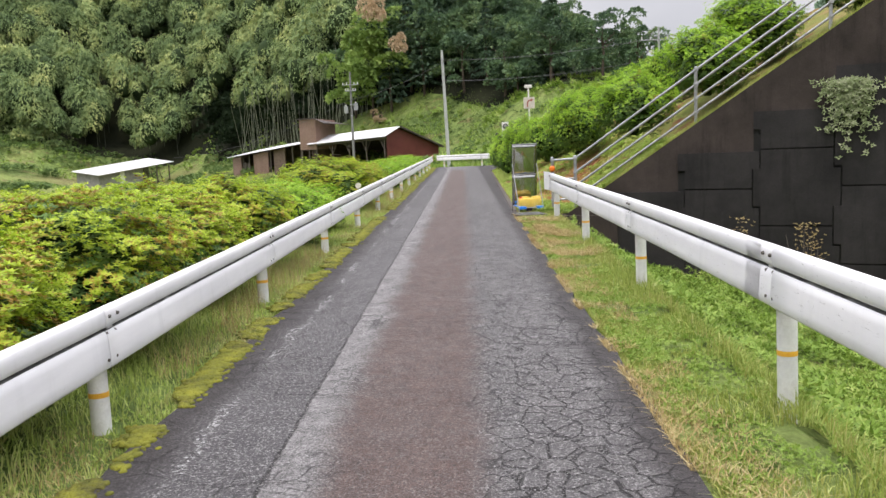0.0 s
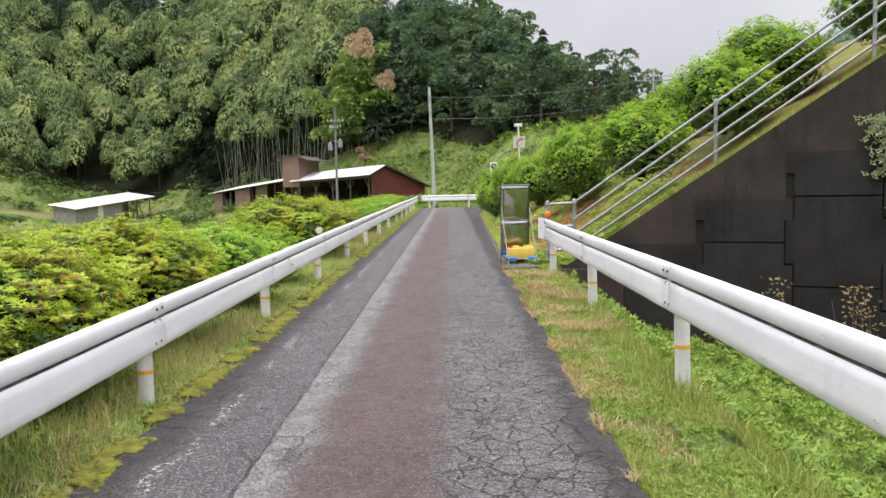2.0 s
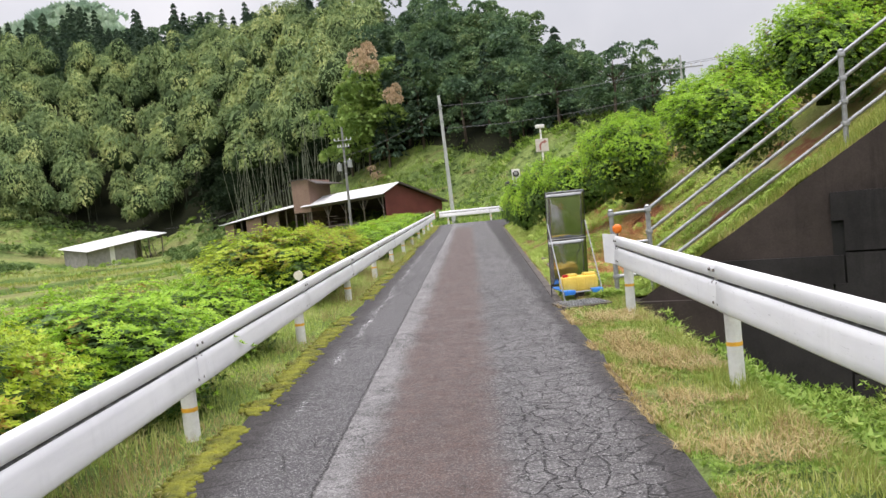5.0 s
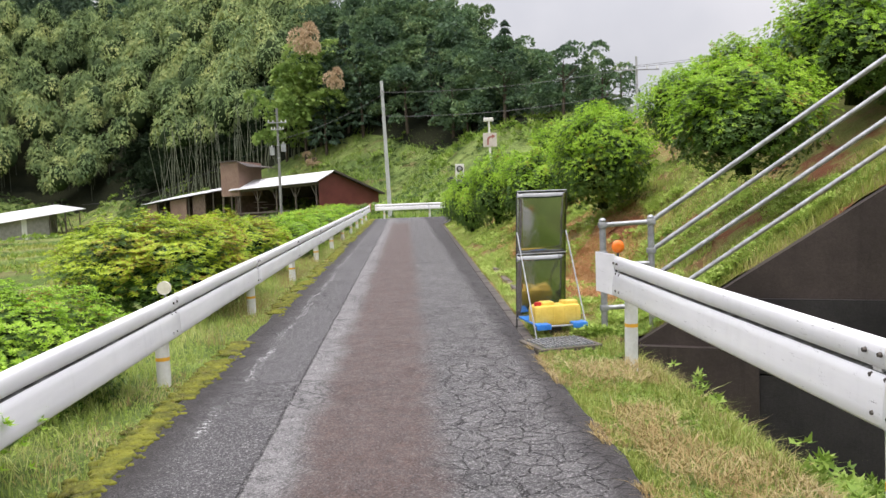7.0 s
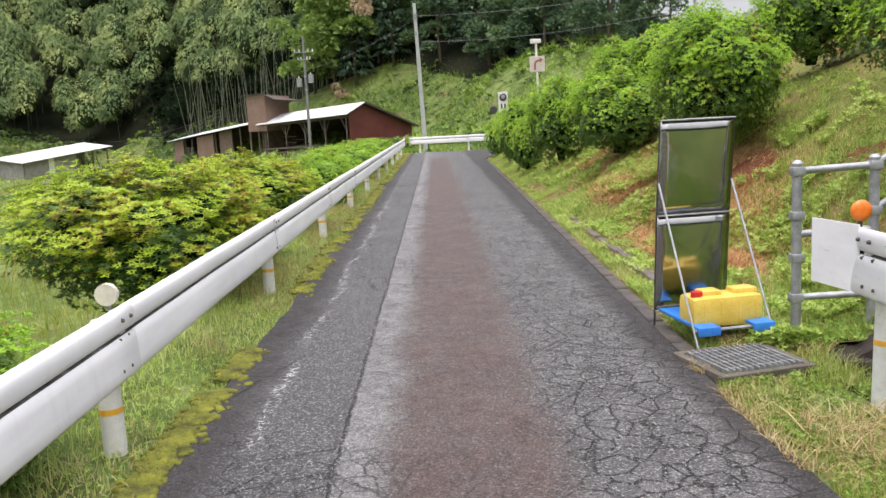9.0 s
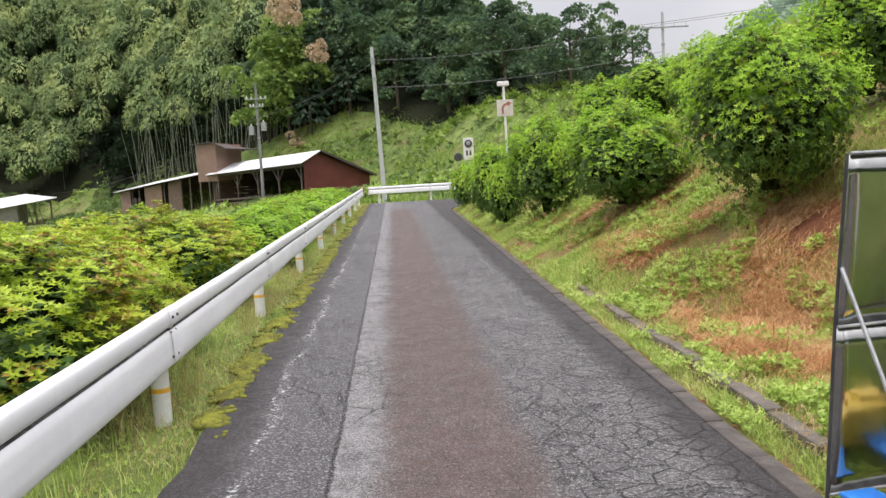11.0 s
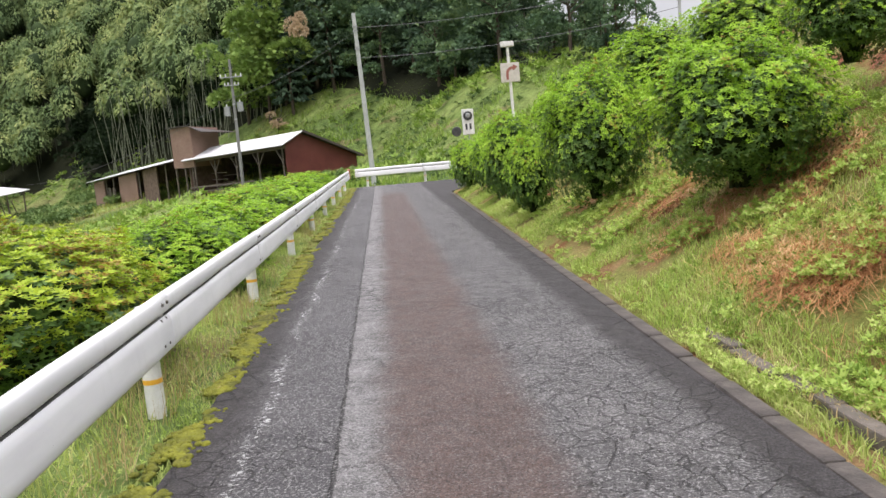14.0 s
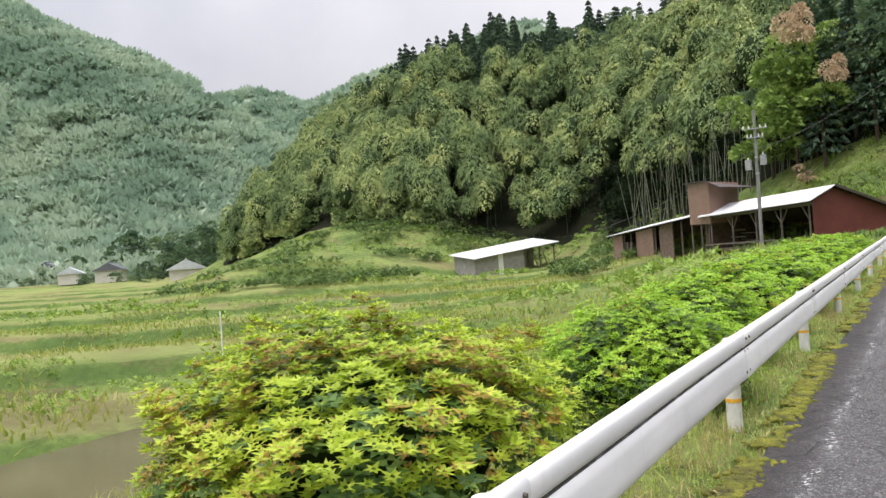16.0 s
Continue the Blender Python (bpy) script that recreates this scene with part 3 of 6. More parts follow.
# the block by the road, below the wall's low end
bm = fresh()
prism(bm, [wall_point(-2.75, -1.6), wall_point(-1.2, -1.6), wall_point(-1.2, 0.1), wall_point(-2.75, 0.1)], (-0.1 * WALL_N[0], -0.1 * WALL_N[1], 0), (0.5 * WALL_N[0], 0.5 * WALL_N[1], 0))
part("foot_block", bm, CAST, wall_right)
EAR, GAP = 0.065, 0.013
JOINT = simple("dark_joint", (0.008, 0.008, 0.008), (0.014, 0.013, 0.012), 6, 0.95)


def panel(s0, s1, z0, z1):
    """A panel whose ears lock into its neighbours."""
    q, e = 0.36, 2 * EAR
    a, b, z0, z1 = s0 + GAP, s1 - GAP, z0 + GAP, z1 - GAP
    if z1 - z0 < 1.0:
        pts = [(a + e, z0), (b, z0), (b, z0 + q), (b + e, z0 + q), (b + e, z1), (a, z1), (a, z0 + q), (a + e, z0 + q)]
    else:
        pts = [(a + e, z0), (b, z0), (b, z0 + q), (b + e, z0 + q), (b + e, z1 - q), (b, z1 - q), (b, z1), (a + e, z1), (a + e, z1 - q), (a, z1 - q), (a, z0 + q), (a + e, z0 + q)]
    m = fresh()
    prism(m, [wall_point(s, z) for s, z in pts], (-0.045 * WALL_N[0], -0.045 * WALL_N[1], 0), (-0.007 * WALL_N[0], -0.007 * WALL_N[1], 0))
    return part("panel", m, PANEL, wall_right)


for col in range(-1, 6):
    s0 = col * 1.4
    top = 0.58 + (col + 1) * 0.745
    bm = fresh()
    prism(bm, [wall_point(s0 + 0.01, -1.55), wall_point(s0 + 1.52, -1.55), wall_point(s0 + 1.52, top - 0.02), wall_point(s0 + 0.01, top - 0.02)], (-0.006 * WALL_N[0], -0.006 * WALL_N[1], 0), (-0.001 * WALL_N[0], -0.001 * WALL_N[1], 0))
    part("joint_backing", bm, JOINT, wall_right)
    zs = [top, top - 0.72]
    while zs[-1] > -1.2:
        zs.append(zs[-1] - 1.45)
    for hi, lo in zip(zs[:-1], zs[1:]):
        panel(s0, s0 + 1.4, lo, hi)

# ---- kerb and gutter along the bank ----
kerb = new("kerb_right")
tagged(kerb, "worn concrete gutter strip and low kerb stones under weeds", "kerb", kind="structure")
bm = fresh()
box(bm, (0, 0.298, 0), (0.11, 0.594, 0.1), bevel=0.018)
slab = part("gutter_slab", bm, GUTTER, kerb)
bm = fresh()
box(bm, (0, 0.298, 0), (0.10, 0.590, 0.24), bevel=0.015)
stone = part("kerb_stone", bm, KERB, kerb)
rr = random.Random(3)
for k in range(46):
    y = 18.9 + 0.6 * k
    x = ROAD_EDGE_R(y + 0.3)
    m1 = pose(x + 0.02, y, ROAD_Z - 0.034 + rr.uniform(-0.004, 0.004), rr.uniform(-0.4, 0.4), rr.uniform(-1, 1), -0.69)
    m2 = pose(x + 0.36 + rr.uniform(-0.012, 0.012), y, ROAD_Z - 0.075 + rr.uniform(-0.02, 0.015), rr.uniform(-0.8, 0.8), rr.uniform(-4, 4), -0.69 + rr.uniform(-0.6, 0.6))
    if k == 0:
        slab.matrix_basis = m1
        stone.matrix_basis = pose(2.09, 20.72, ROAD_Z - 0.085, 0, 3, -1)
        continue
    again("gutter_slab", slab.data, kerb, m1)
    if k > 3:
        again("kerb_stone", stone.data, kerb, m2)

# ---- guard rails ----
BEAM_PROFILE = [(-0.014, 0.0), (0.006, 0.004), (0.03, -0.006), (0.041, -0.024), (0.044, -0.05), (0.042, -0.085), (0.030, -0.108), (-0.004, -0.117), (-0.006, -0.124), (0.024, -0.132),
                (0.040, -0.145), (0.046, -0.18), (0.050, -0.23), (0.053, -0.28), (0.054, -0.328), (0.044, -0.34), (0.0, -0.343)]


def rail_post(parent):
    """A round white post with a cap and a yellow band."""
    bm = fresh()
    rod(bm, (0, 0, -0.25), (0, 0, 0.64), 0.057, seg=20)
    post = part("post", bm, POST_WHITE, parent, "white painted steel post", True)
    bm = fresh()
    rod(bm, (0, 0, 0.64), (0, 0, 0.665), 0.06, 0.045, 20)
    cap = part("cap", bm, POST_WHITE, post, "", True)
    bm = fresh()
    rod(bm, (0, 0, 0.185), (0, 0, 0.215), 0.0585, seg=20)
    band = part("band", bm, BAND, post, "worn yellow reflective band", True)
    return post, cap, band


def post_again(model, parent, m):
    post = again("post", model[0].data, parent, m)
    for piece in model[1:]:
        again(piece.name.split(".")[0], piece.data, post, Matrix())
    return post


def beam_piece(parent, y0, y1, x, face, z_of, proud, seed, paint):
    """A waved steel beam from y0 to y1; face is +1 where it faces +x."""
    r = random.Random(seed)
    ys = np.linspace(y0, y1, 13)
    verts, faces = [], []
    dents = [(r.uniform(y0, y1), r.uniform(-0.006, 0.006), r.uniform(0.2, 0.6)) for _ in range(3)]
    for y in ys:
        dent = sum(d * math.exp(-((y - c) / w) ** 2) for c, d, w in dents)
        for o, dz in BEAM_PROFILE:
            verts.append((x + face * (o * 0.8 + proud + dent), y, z_of(y) + dz))
    n = len(BEAM_PROFILE)
    for i in range(len(ys) - 1):
        for j in range(n - 1):
            faces.append((i * n + j, i * n + j + 1, (i + 1) * n + j + 1, (i + 1) * n + j))
    me = fast_mesh("beam", verts, faces)
    me.materials.append(paint)
    me.materials.append(GROOVE_DARK)
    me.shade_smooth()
    # groove faces take the dark second material
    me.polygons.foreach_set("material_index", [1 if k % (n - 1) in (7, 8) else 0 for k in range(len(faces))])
    ob = new("beam", me)
    ob.parent = parent
    mod = ob.modifiers.new("thickness", "SOLIDIFY")
    mod.thickness, mod.offset = 0.004, 0
    return ob


bm = fresh()
rod(bm, (-0.008, 0, 0), (0.006, 0, 0), 0.012, 0.009, 8)
BOLT_MESH_OWNER = None


def guard_rail(label, x, face, posts, y_end0, y_end1, z_of, post_x, ground_of):
    global BOLT_MESH_OWNER
    rail = new("guard_rail")
    tagged(rail, label, "guard rail", "guard rails", "")
    model = None
    cuts = [y_end0] + [p for p in posts if y_end0 + 0.5 < p < y_end1 - 0.5] + [y_end1]
    for i, (a, b) in enumerate(zip(cuts[:-1], cuts[1:])):
        beam_piece(rail, a - (0.1 if i else 0), b + (0.1 if b < y_end1 else 0), x, face, z_of, 0.004 * (i % 2), int(abs(a) * 10) + 5, SCUFFED_BEAM if x > 2 else BEAM)
    for i, y in enumerate(posts):
        lean = random.Random(int(y * 7)).uniform(-1.2, 1.2)
        m = pose(post_x, y, ground_of(y), lean, lean * 0.6, 0)
        if model is None:
            model = rail_post(rail)
            model[0].matrix_basis = m
        else:
            post_again(model, rail, m)
        for dy in (-0.055, 0.055):
            for dz, o in ((-0.05, 0.04), (-0.145, 0.026), (-0.29, 0.04)):
                mm = pose(x + face * (o + 0.006), y + dy + 0.25 * dz, z_of(y) + dz, 0, 0, 0 if face > 0 else 180)
                if BOLT_MESH_OWNER is None:
                    BOLT_MESH_OWNER = part("bolt", bm, BOLT, rail, "", True)
                    BOLT_MESH_OWNER.matrix_basis = mm
                else:
                    again("bolt", BOLT_MESH_OWNER.data, rail, mm)
        # block between post and beam
        g = fresh()
        box(g, (post_x * 0.45 + x * 0.55, y, z_of(y) - 0.165), (abs(post_x - x) + 0.02, 0.07, 0.24), bevel=0.006)
        part("bracket", g, POST_WHITE, rail)
    return rail


LEFT_Y = [6.16 + 4 * k for k in range(-4, 13)]
rail_left = guard_rail("long white painted steel guard rail with yellow-banded posts", -1.43, 1, LEFT_Y, -11.5, 56.9, lambda y: 0.872, -1.52, lambda y: 0.15)
RIGHT_Y = [18.36 - 4.03 * k for k in range(0, 7)]
rail_right = guard_rail("white painted steel guard rail with scuffed paint by the wall", 2.40, -1, RIGHT_Y, -9.0, 18.55, lambda y: 1.062 - 0.037 * float(step(y, 8, 18)), 2.49, lambda y: 0.23)
# flat end plate of the right rail
bm = fresh()
prism(bm, [(2.372, 18.42, 1.05), (2.29, 18.78, 1.05), (2.29, 18.78, 0.69), (2.372, 18.42, 0.685)], (-0.006, 0, 0), (0.004, 0, 0))
part("end_plate", bm, SCUFFED_BEAM, rail_right, "flat white end plate")
bm = fresh()
bmesh.ops.create_uvsphere(bm, u_segments=20, v_segments=12, radius=0.058, matrix=Matrix.Translation((2.43, 18.52, 1.11)) @ Matrix.Diagonal((1, 0.45, 1, 1)))
ORANGE = simple("orange_reflector", (0.75, 0.16, 0.015), (0.85, 0.22, 0.03), 20, 0.25)
orange = part("delineator", bm, ORANGE, rail_right, "orange round reflector", True)
bm = fresh()
rod(bm, (2.43, 18.53, 1.0), (2.43, 18.53, 1.08), 0.012)
part("delineator_stem", bm, DARK_STEEL, rail_right)
# pale round reflector behind the left rail
bm = fresh()
rod(bm, (-1.47, 18.13, 0.945), (-1.47, 18.165, 0.945), 0.055, seg=24)
CREAM = simple("cream_plastic", (0.6, 0.56, 0.45), (0.7, 0.66, 0.55), 20, 0.4)
part("delineator", bm, CREAM, rail_left, "faded cream round reflector", True)
bm = fresh()
rod(bm, (-1.47, 18.16, 0.80), (-1.47, 18.16, 0.92), 0.01)
part("delineator_stem", bm, GALV, rail_left)
bm = fresh()
prism(bm, [(-1.43, 56.85, 0.90), (-1.43, 57.02, 0.95), (-1.43, 57.02, 0.5), (-1.43, 56.85, 0.52)], (-0.03, 0, 0), (0.07, 0, 0))
RED_PLASTIC = simple("faded_red_plastic", (0.3, 0.07, 0.05), (0.42, 0.14, 0.1), 12, 0.5)
part("end_cap", bm, RED_PLASTIC, rail_left, "faded red end cap")

# cross rail at the bend, built along y and turned
rail_far = guard_rail("white painted steel guard rail across the bend", 0.0, 1, [0.5, 3.0, 5.5, 8.0], 0.0, 9.5, lambda y: 0.0, -0.09, lambda y: -0.72)
rail_far.matrix_basis = pose(-1.15, 57.15, 0.90, 0, 0, -88)


# ---- foliage ----
def unit(v):
    return v / np.maximum(np.linalg.norm(v, axis=-1, keepdims=True), 1e-9)


def rosettes(p, axis, leaves, length, width, spread, rng):
    """Whorls of pointed leaves: at each point p, leaves round the axis. Four corners a leaf."""
    n = len(p)
    axis = unit(axis)
    ref = np.where(np.abs(axis[:, 2:3]) < 0.9, np.array([[0, 0, 1.0]]), np.array([[1.0, 0, 0]]))
    u = unit(np.cross(axis, ref))
    v = np.cross(axis, u)
    ang = rng.uniform(0, 6.28, (n, 1)) + np.arange(leaves)[None, :] * 6.283 / leaves + rng.normal(0, 0.25, (n, leaves))
    tilt = spread + rng.normal(0, 0.22, (n, leaves))
    radial = u[:, None, :] * np.cos(ang)[..., None] + v[:, None, :] * np.sin(ang)[..., None]
    d = axis[:, None, :] * np.cos(tilt)[..., None] + radial * np.sin(tilt)[..., None]
    side = unit(np.cross(d, axis[:, None, :] + 0.01))
    ln = length * rng.uniform(0.65, 1.2, (n, leaves, 1))
    wd = width * rng.uniform(0.8, 1.2, (n, leaves, 1))
    b = np.repeat(p[:, None, :], leaves, 1)
    tip = b + d * ln - axis[:, None, :] * ln * 0.12
    low = b + d * ln * 0.22
    verts = np.stack([low + side * wd, tip, low - side * wd], 2).reshape(-1, 3)
    return verts, np.arange(len(verts)).reshape(-1, 3)


def flakes(p, d, size, rng, aspect=0.5):
    """Loose leaf sprays: a bent kite at each p along d."""
    n = len(p)
    d = unit(d + rng.normal(0, 0.35, (n, 3)))
    side = unit(np.cross(d, rng.normal(0, 1, (n, 3))))
    s = size * rng.uniform(0.6, 1.3, (n, 1))
    verts = np.stack([p - d * s * 0.4 + side * s * aspect, p + d * s * 0.8, p - d * s * 0.4 - side * s * aspect], 1).reshape(-1, 3)
    return verts, np.arange(len(verts)).reshape(-1, 3)


def ball(n, rng):
    return unit(rng.normal(0, 1, (n, 3)))


def lumpy(d, seed, amount=0.2, freq=2.2):
    return np.array([1 + amount * noise.noise(Vector(q) * freq + Vector((seed * 7.1, 3.3, seed))) * 1.8 for q in d])


def azalea_meshes(seed, reddish, light=False):
    """A clipped azalea of radius about 1: new leaves, old leaves inside, stems."""
    rng = np.random.default_rng(seed)
    d = ball(6600 if not light else 2600, rng)
    d = d[d[:, 2] > -0.02 + rng.normal(0, 0.24, len(d))]
    r = lumpy(d, seed, 0.12, 1.9) * lumpy(d, seed + 9, 0.17, 4.4)
    p = d * r[:, None] * rng.uniform(0.88, 1.03, (len(d), 1))
    up = unit(d + np.array([0, 0, 0.8]))
    big = 1.5 if light else 1.0
    new_v = rosettes(p, up, 8, 0.056 * big, 0.0105 * big, 0.92, rng)
    # darker old leaves fill the lower sides and carry the underside's shade too
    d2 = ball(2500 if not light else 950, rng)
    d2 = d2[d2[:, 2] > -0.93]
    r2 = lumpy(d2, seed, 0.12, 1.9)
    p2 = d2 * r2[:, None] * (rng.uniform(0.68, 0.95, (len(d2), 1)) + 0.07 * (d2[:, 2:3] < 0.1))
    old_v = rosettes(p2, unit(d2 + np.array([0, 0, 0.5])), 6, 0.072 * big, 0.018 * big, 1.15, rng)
    nred = int(len(d) * (0.38 if reddish else 0.05))
    tone = np.array([noise.noise(Vector(q) * 2.6 + Vector((seed, 1, 2))) for q in d]) + rng.normal(0, 0.08, len(d))
    pick = np.argsort(-tone)[:nred]
    red_v = rosettes(p[pick] * 0.965, up[pick], 6, 0.058 * big, 0.0125 * big, 1.0, rng)
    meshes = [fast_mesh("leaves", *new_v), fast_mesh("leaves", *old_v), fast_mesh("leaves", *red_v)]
    for me, m in zip(meshes, (AZALEA_YELLOW if reddish else AZALEA_NEW, AZALEA_OLD_SHADED, AZALEA_RED)):
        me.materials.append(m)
    bm = fresh()
    r = random.Random(seed)
    for _ in range(16):
        a = r.uniform(0, 6.28)
        e = r.uniform(0.25, 1.3)
        q = Vector((math.cos(a) * math.cos(e), math.sin(a) * math.cos(e), math.sin(e)))
        knee = q * 0.4 + Vector((r.uniform(-0.1, 0.1), r.uniform(-0.1, 0.1), -0.3))
        rod(bm, (r.uniform(-0.08, 0.08), r.uniform(-0.08, 0.08), -0.95), knee, 0.03, 0.02, 6)
        rod(bm, knee, q * 0.85, 0.02, 0.008, 6)
    # an added dark core closes the inside, shade put into its colour
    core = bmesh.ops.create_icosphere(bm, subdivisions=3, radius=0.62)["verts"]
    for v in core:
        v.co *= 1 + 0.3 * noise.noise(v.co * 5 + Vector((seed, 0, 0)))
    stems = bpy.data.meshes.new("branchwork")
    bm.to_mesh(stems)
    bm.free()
    stems.materials.append(SHADED_TWIGS)
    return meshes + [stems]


# near-black tones stand for the shade inside a bush
SHADED_TWIGS = leafy("shaded_twigs_and_leaves", [(0.012, 0.02, 0.006), (0.022, 0.035, 0.01), (0.035, 0.045, 0.016)], 0.9, 2.0, 0.0, 0.05)
AZALEAS = {(k, red): azalea_meshes(20 + k + 10 * red, red) for k in range(3) for red in (0, 1)}
AZALEAS_LIGHT = {(k, red): azalea_meshes(50 + k + 10 * red, red, True) for k in range(3) for red in (0, 1)}


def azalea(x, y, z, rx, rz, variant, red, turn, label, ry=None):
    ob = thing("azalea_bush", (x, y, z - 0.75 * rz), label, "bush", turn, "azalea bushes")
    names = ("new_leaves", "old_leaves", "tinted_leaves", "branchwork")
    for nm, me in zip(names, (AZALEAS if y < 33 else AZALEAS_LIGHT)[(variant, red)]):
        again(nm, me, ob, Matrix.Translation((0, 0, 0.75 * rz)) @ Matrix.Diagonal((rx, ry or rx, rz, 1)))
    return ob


L_GREEN = "rounded azalea bush with fresh yellow-green leaves"
L_BRONZE = "broad azalea bush with yellow-green and bronze-tinted leaves"
# along the left rail, on the slope
for i, (x, y, z, rx, rz, red) in enumerate([
    (-2.65, 3.2, 0.72, 1.15, 0.66, 1), (-2.65, 5.7, 0.76, 1.1, 0.66, 1), (-2.6, 8.0, 0.80, 1.05, 0.66, 1), (-2.75, 10.2, 0.72, 1.1, 0.66, 1), (-2.6, 12.4, 0.76, 1.0, 0.62, 1),
    (-2.65, 15.0, 0.58, 1.15, 0.62, 0), (-2.55, 17.6, 0.52, 0.9, 0.52, 0), (-2.8, 22.4, 0.76, 1.32, 0.70, 1), (-2.5, 24.3, 0.40, 0.7, 0.55, 1), (-2.85, 27.3, 0.64, 1.15, 0.66, 1),
    (-2.5, 31.0, 0.46, 0.95, 0.58, 0), (-2.6, 33.2, 0.48, 0.9, 0.58, 0), (-2.7, 35.5, 0.50, 1.0, 0.58, 0), (-2.65, 38.2, 0.54, 1.05, 0.52, 0), (-2.75, 41.2, 0.50, 1.25, 0.58, 0),
    (-2.7, 44.4, 0.50, 1.25, 0.56, 0), (-2.8, 47.6, 0.52, 1.25, 0.56, 0), (-2.8, 50.8, 0.52, 1.25, 0.54, 0), (-4.5, 6.6, 0.25, 1.3, 0.72, 0), (-4.6, 9.4, 0.2, 1.3, 0.72, 0), (-4.7, 12.6, 0.15, 1.3, 0.72, 0), (-4.6, 3.5, 0.2, 1.3, 0.7, 1),
]):
    azalea(x, y, z, min(rx, -1.58 - x), rz, i % 3, red, 180 * (i % 2), (L_BRONZE if red else L_GREEN) + " beside the guard rail", rx)
# on the embankment
for i, (x, y, z, rx, rz) in enumerate([
    (2.87, 32.2, 1.62, 0.80, 0.94), (3.40, 28.8, 1.72, 0.92, 0.78), (3.88, 25.2, 2.12, 0.90, 0.92), (5.0, 29.6, 2.75, 0.68, 0.68), (5.40, 33.2, 2.95, 0.82, 0.66),
    (5.25, 36.5, 2.85, 0.86, 0.72), (2.34, 36.2, 1.32, 0.54, 0.82), (2.40, 34.5, 1.05, 0.44, 0.68), (2.6, 39.2, 1.2, 0.66, 0.8), (4.60, 21.0, 2.42, 0.95, 0.74), (6.6, 22.2, 3.45, 1.08, 0.9),
    (8.1, 23.6, 4.3, 1.3, 1.0), (6.7, 26.4, 3.4, 0.9, 0.85), (10.2, 22.2, 5.4, 1.25, 1.0), (2.9, 42.2, 1.2, 0.78, 0.8), (2.5, 45.2, 1.0, 0.56, 0.7), (4.3, 40.0, 2.0, 0.8, 0.75), (5.75, 26.6, 3.0, 0.82, 0.82),
]):
    azalea(x, y, z - 0.06 * rz, rx * 0.97, rz * 0.94, (i + 1) % 3, 0, i * 41, L_GREEN + " on the embankment")


# ---- grass, weeds, straw, moss ----
def blades(name, p, height, width, lean, material, rng, label, category="grass"):
    n = len(p)
    a = rng.uniform(0, 6.283, n)
    w = np.stack([np.cos(a), np.sin(a), 0 * a], -1) * (width * rng.uniform(0.6, 1.3, n))[:, None]
    b = rng.uniform(0, 6.283, n)
    h = (height * rng.uniform(0.45, 1.25, n))[:, None]
    tilt = np.stack([np.cos(b), np.sin(b), 0 * b], -1) * (np.abs(rng.normal(0, lean, n)))[:, None]
    up = np.array([[0, 0, 1.0]])
    mid = p + up * h * 0.55 + tilt * h * 0.35
    tip = p + up * h * (1 - 0.25 * np.minimum(1, np.linalg.norm(tilt, axis=1, keepdims=True))) + tilt * h
    verts = np.stack([p - w, p + w, mid + w * 0.7, mid - w * 0.7, tip], 1).reshape(-1, 3)
    k = np.arange(n)[:, None] * 5
    tris = np.concatenate([k + [0, 1, 2], k + [0, 2, 3], k + [3, 2, 4]])
    return tagged(surface(name, verts, tris, material), label, category, kind="stuff")


def scatter(n, x0, x1, y0, y1, rng, near=1.6):
    """Points in a strip, denser towards the start of the lane."""
    y = y0 + (y1 - y0) * rng.uniform(0, 1, n) ** near
    return rng.uniform(x0, x1, n), y


def patchy(x, y, scale, cut, seed):
    v = np.array([noise.noise(Vector((a * scale + seed, b * scale, 0.5))) for a, b in zip(x, y)])
    return v > cut


rng = np.random.default_rng(11)
x, y = scatter(52000, -2.35, -1.2, 0.5, 57, rng, 1.5)
x = np.where(rng.uniform(0, 1, len(x)) < 0.2, -1.2 - np.abs(rng.normal(0, 0.12, len(x))), x)
blades("verge_grass", np.stack([x, y, land(x, y) + 0.0], -1), 0.12 - 0.065 * step(x, -1.75, -1.35), 0.0042, 0.75, VERGE_GRASS, rng, "pale green verge grass under the guard rail")
x, y = scatter(90000, 1.72, 3.3, 0.5, 19.2, rng, 1.0)
x = np.where(rng.uniform(0, 1, len(x)) < 0.15, 1.72 + np.abs(rng.normal(0, 0.1, len(x))), x)
keep = patchy(x, y, 2.2, -0.3, 3.0)
x, y = x[keep], y[keep]
pale = rng.uniform(0, 1, len(x)) < 0.3
for pick, paint in ((pale, VERGE_GRASS), (~pale, GRASS)):
    xa, ya = x[pick], y[pick]
    blades("verge_grass", np.stack([xa, ya, land(xa, ya)], -1), 0.055 + 0.11 * step(xa, 2.1, 2.6), 0.0036, 0.75, paint, rng, "green verge grass with dry stalks along the lane")
x, y = scatter(150000, 1.86, 5.6, 19.5, 46, rng, 1.5)
x = np.where(rng.uniform(0, 1, len(x)) < 0.16, rng.uniform(1.86, 2.5, len(x)), x) + 0.012 * (y - 19)
keep = patchy(x, y, 1.3, -0.1, 9.0)
xk, yk = x[keep], y[keep]
fresh_side = rng.uniform(0, 1, len(xk)) < 0.55
for pick, paint in ((fresh_side, LIME_WEED), (~fresh_side, VERGE_GRASS)):
    blades("bank_grass", np.stack([xk[pick], yk[pick], bank(xk[pick], yk[pick]) - 0.02], -1), np.full(pick.sum(), 0.085), 0.0045, 0.9, paint, rng, "short patchy grass on the embankment")
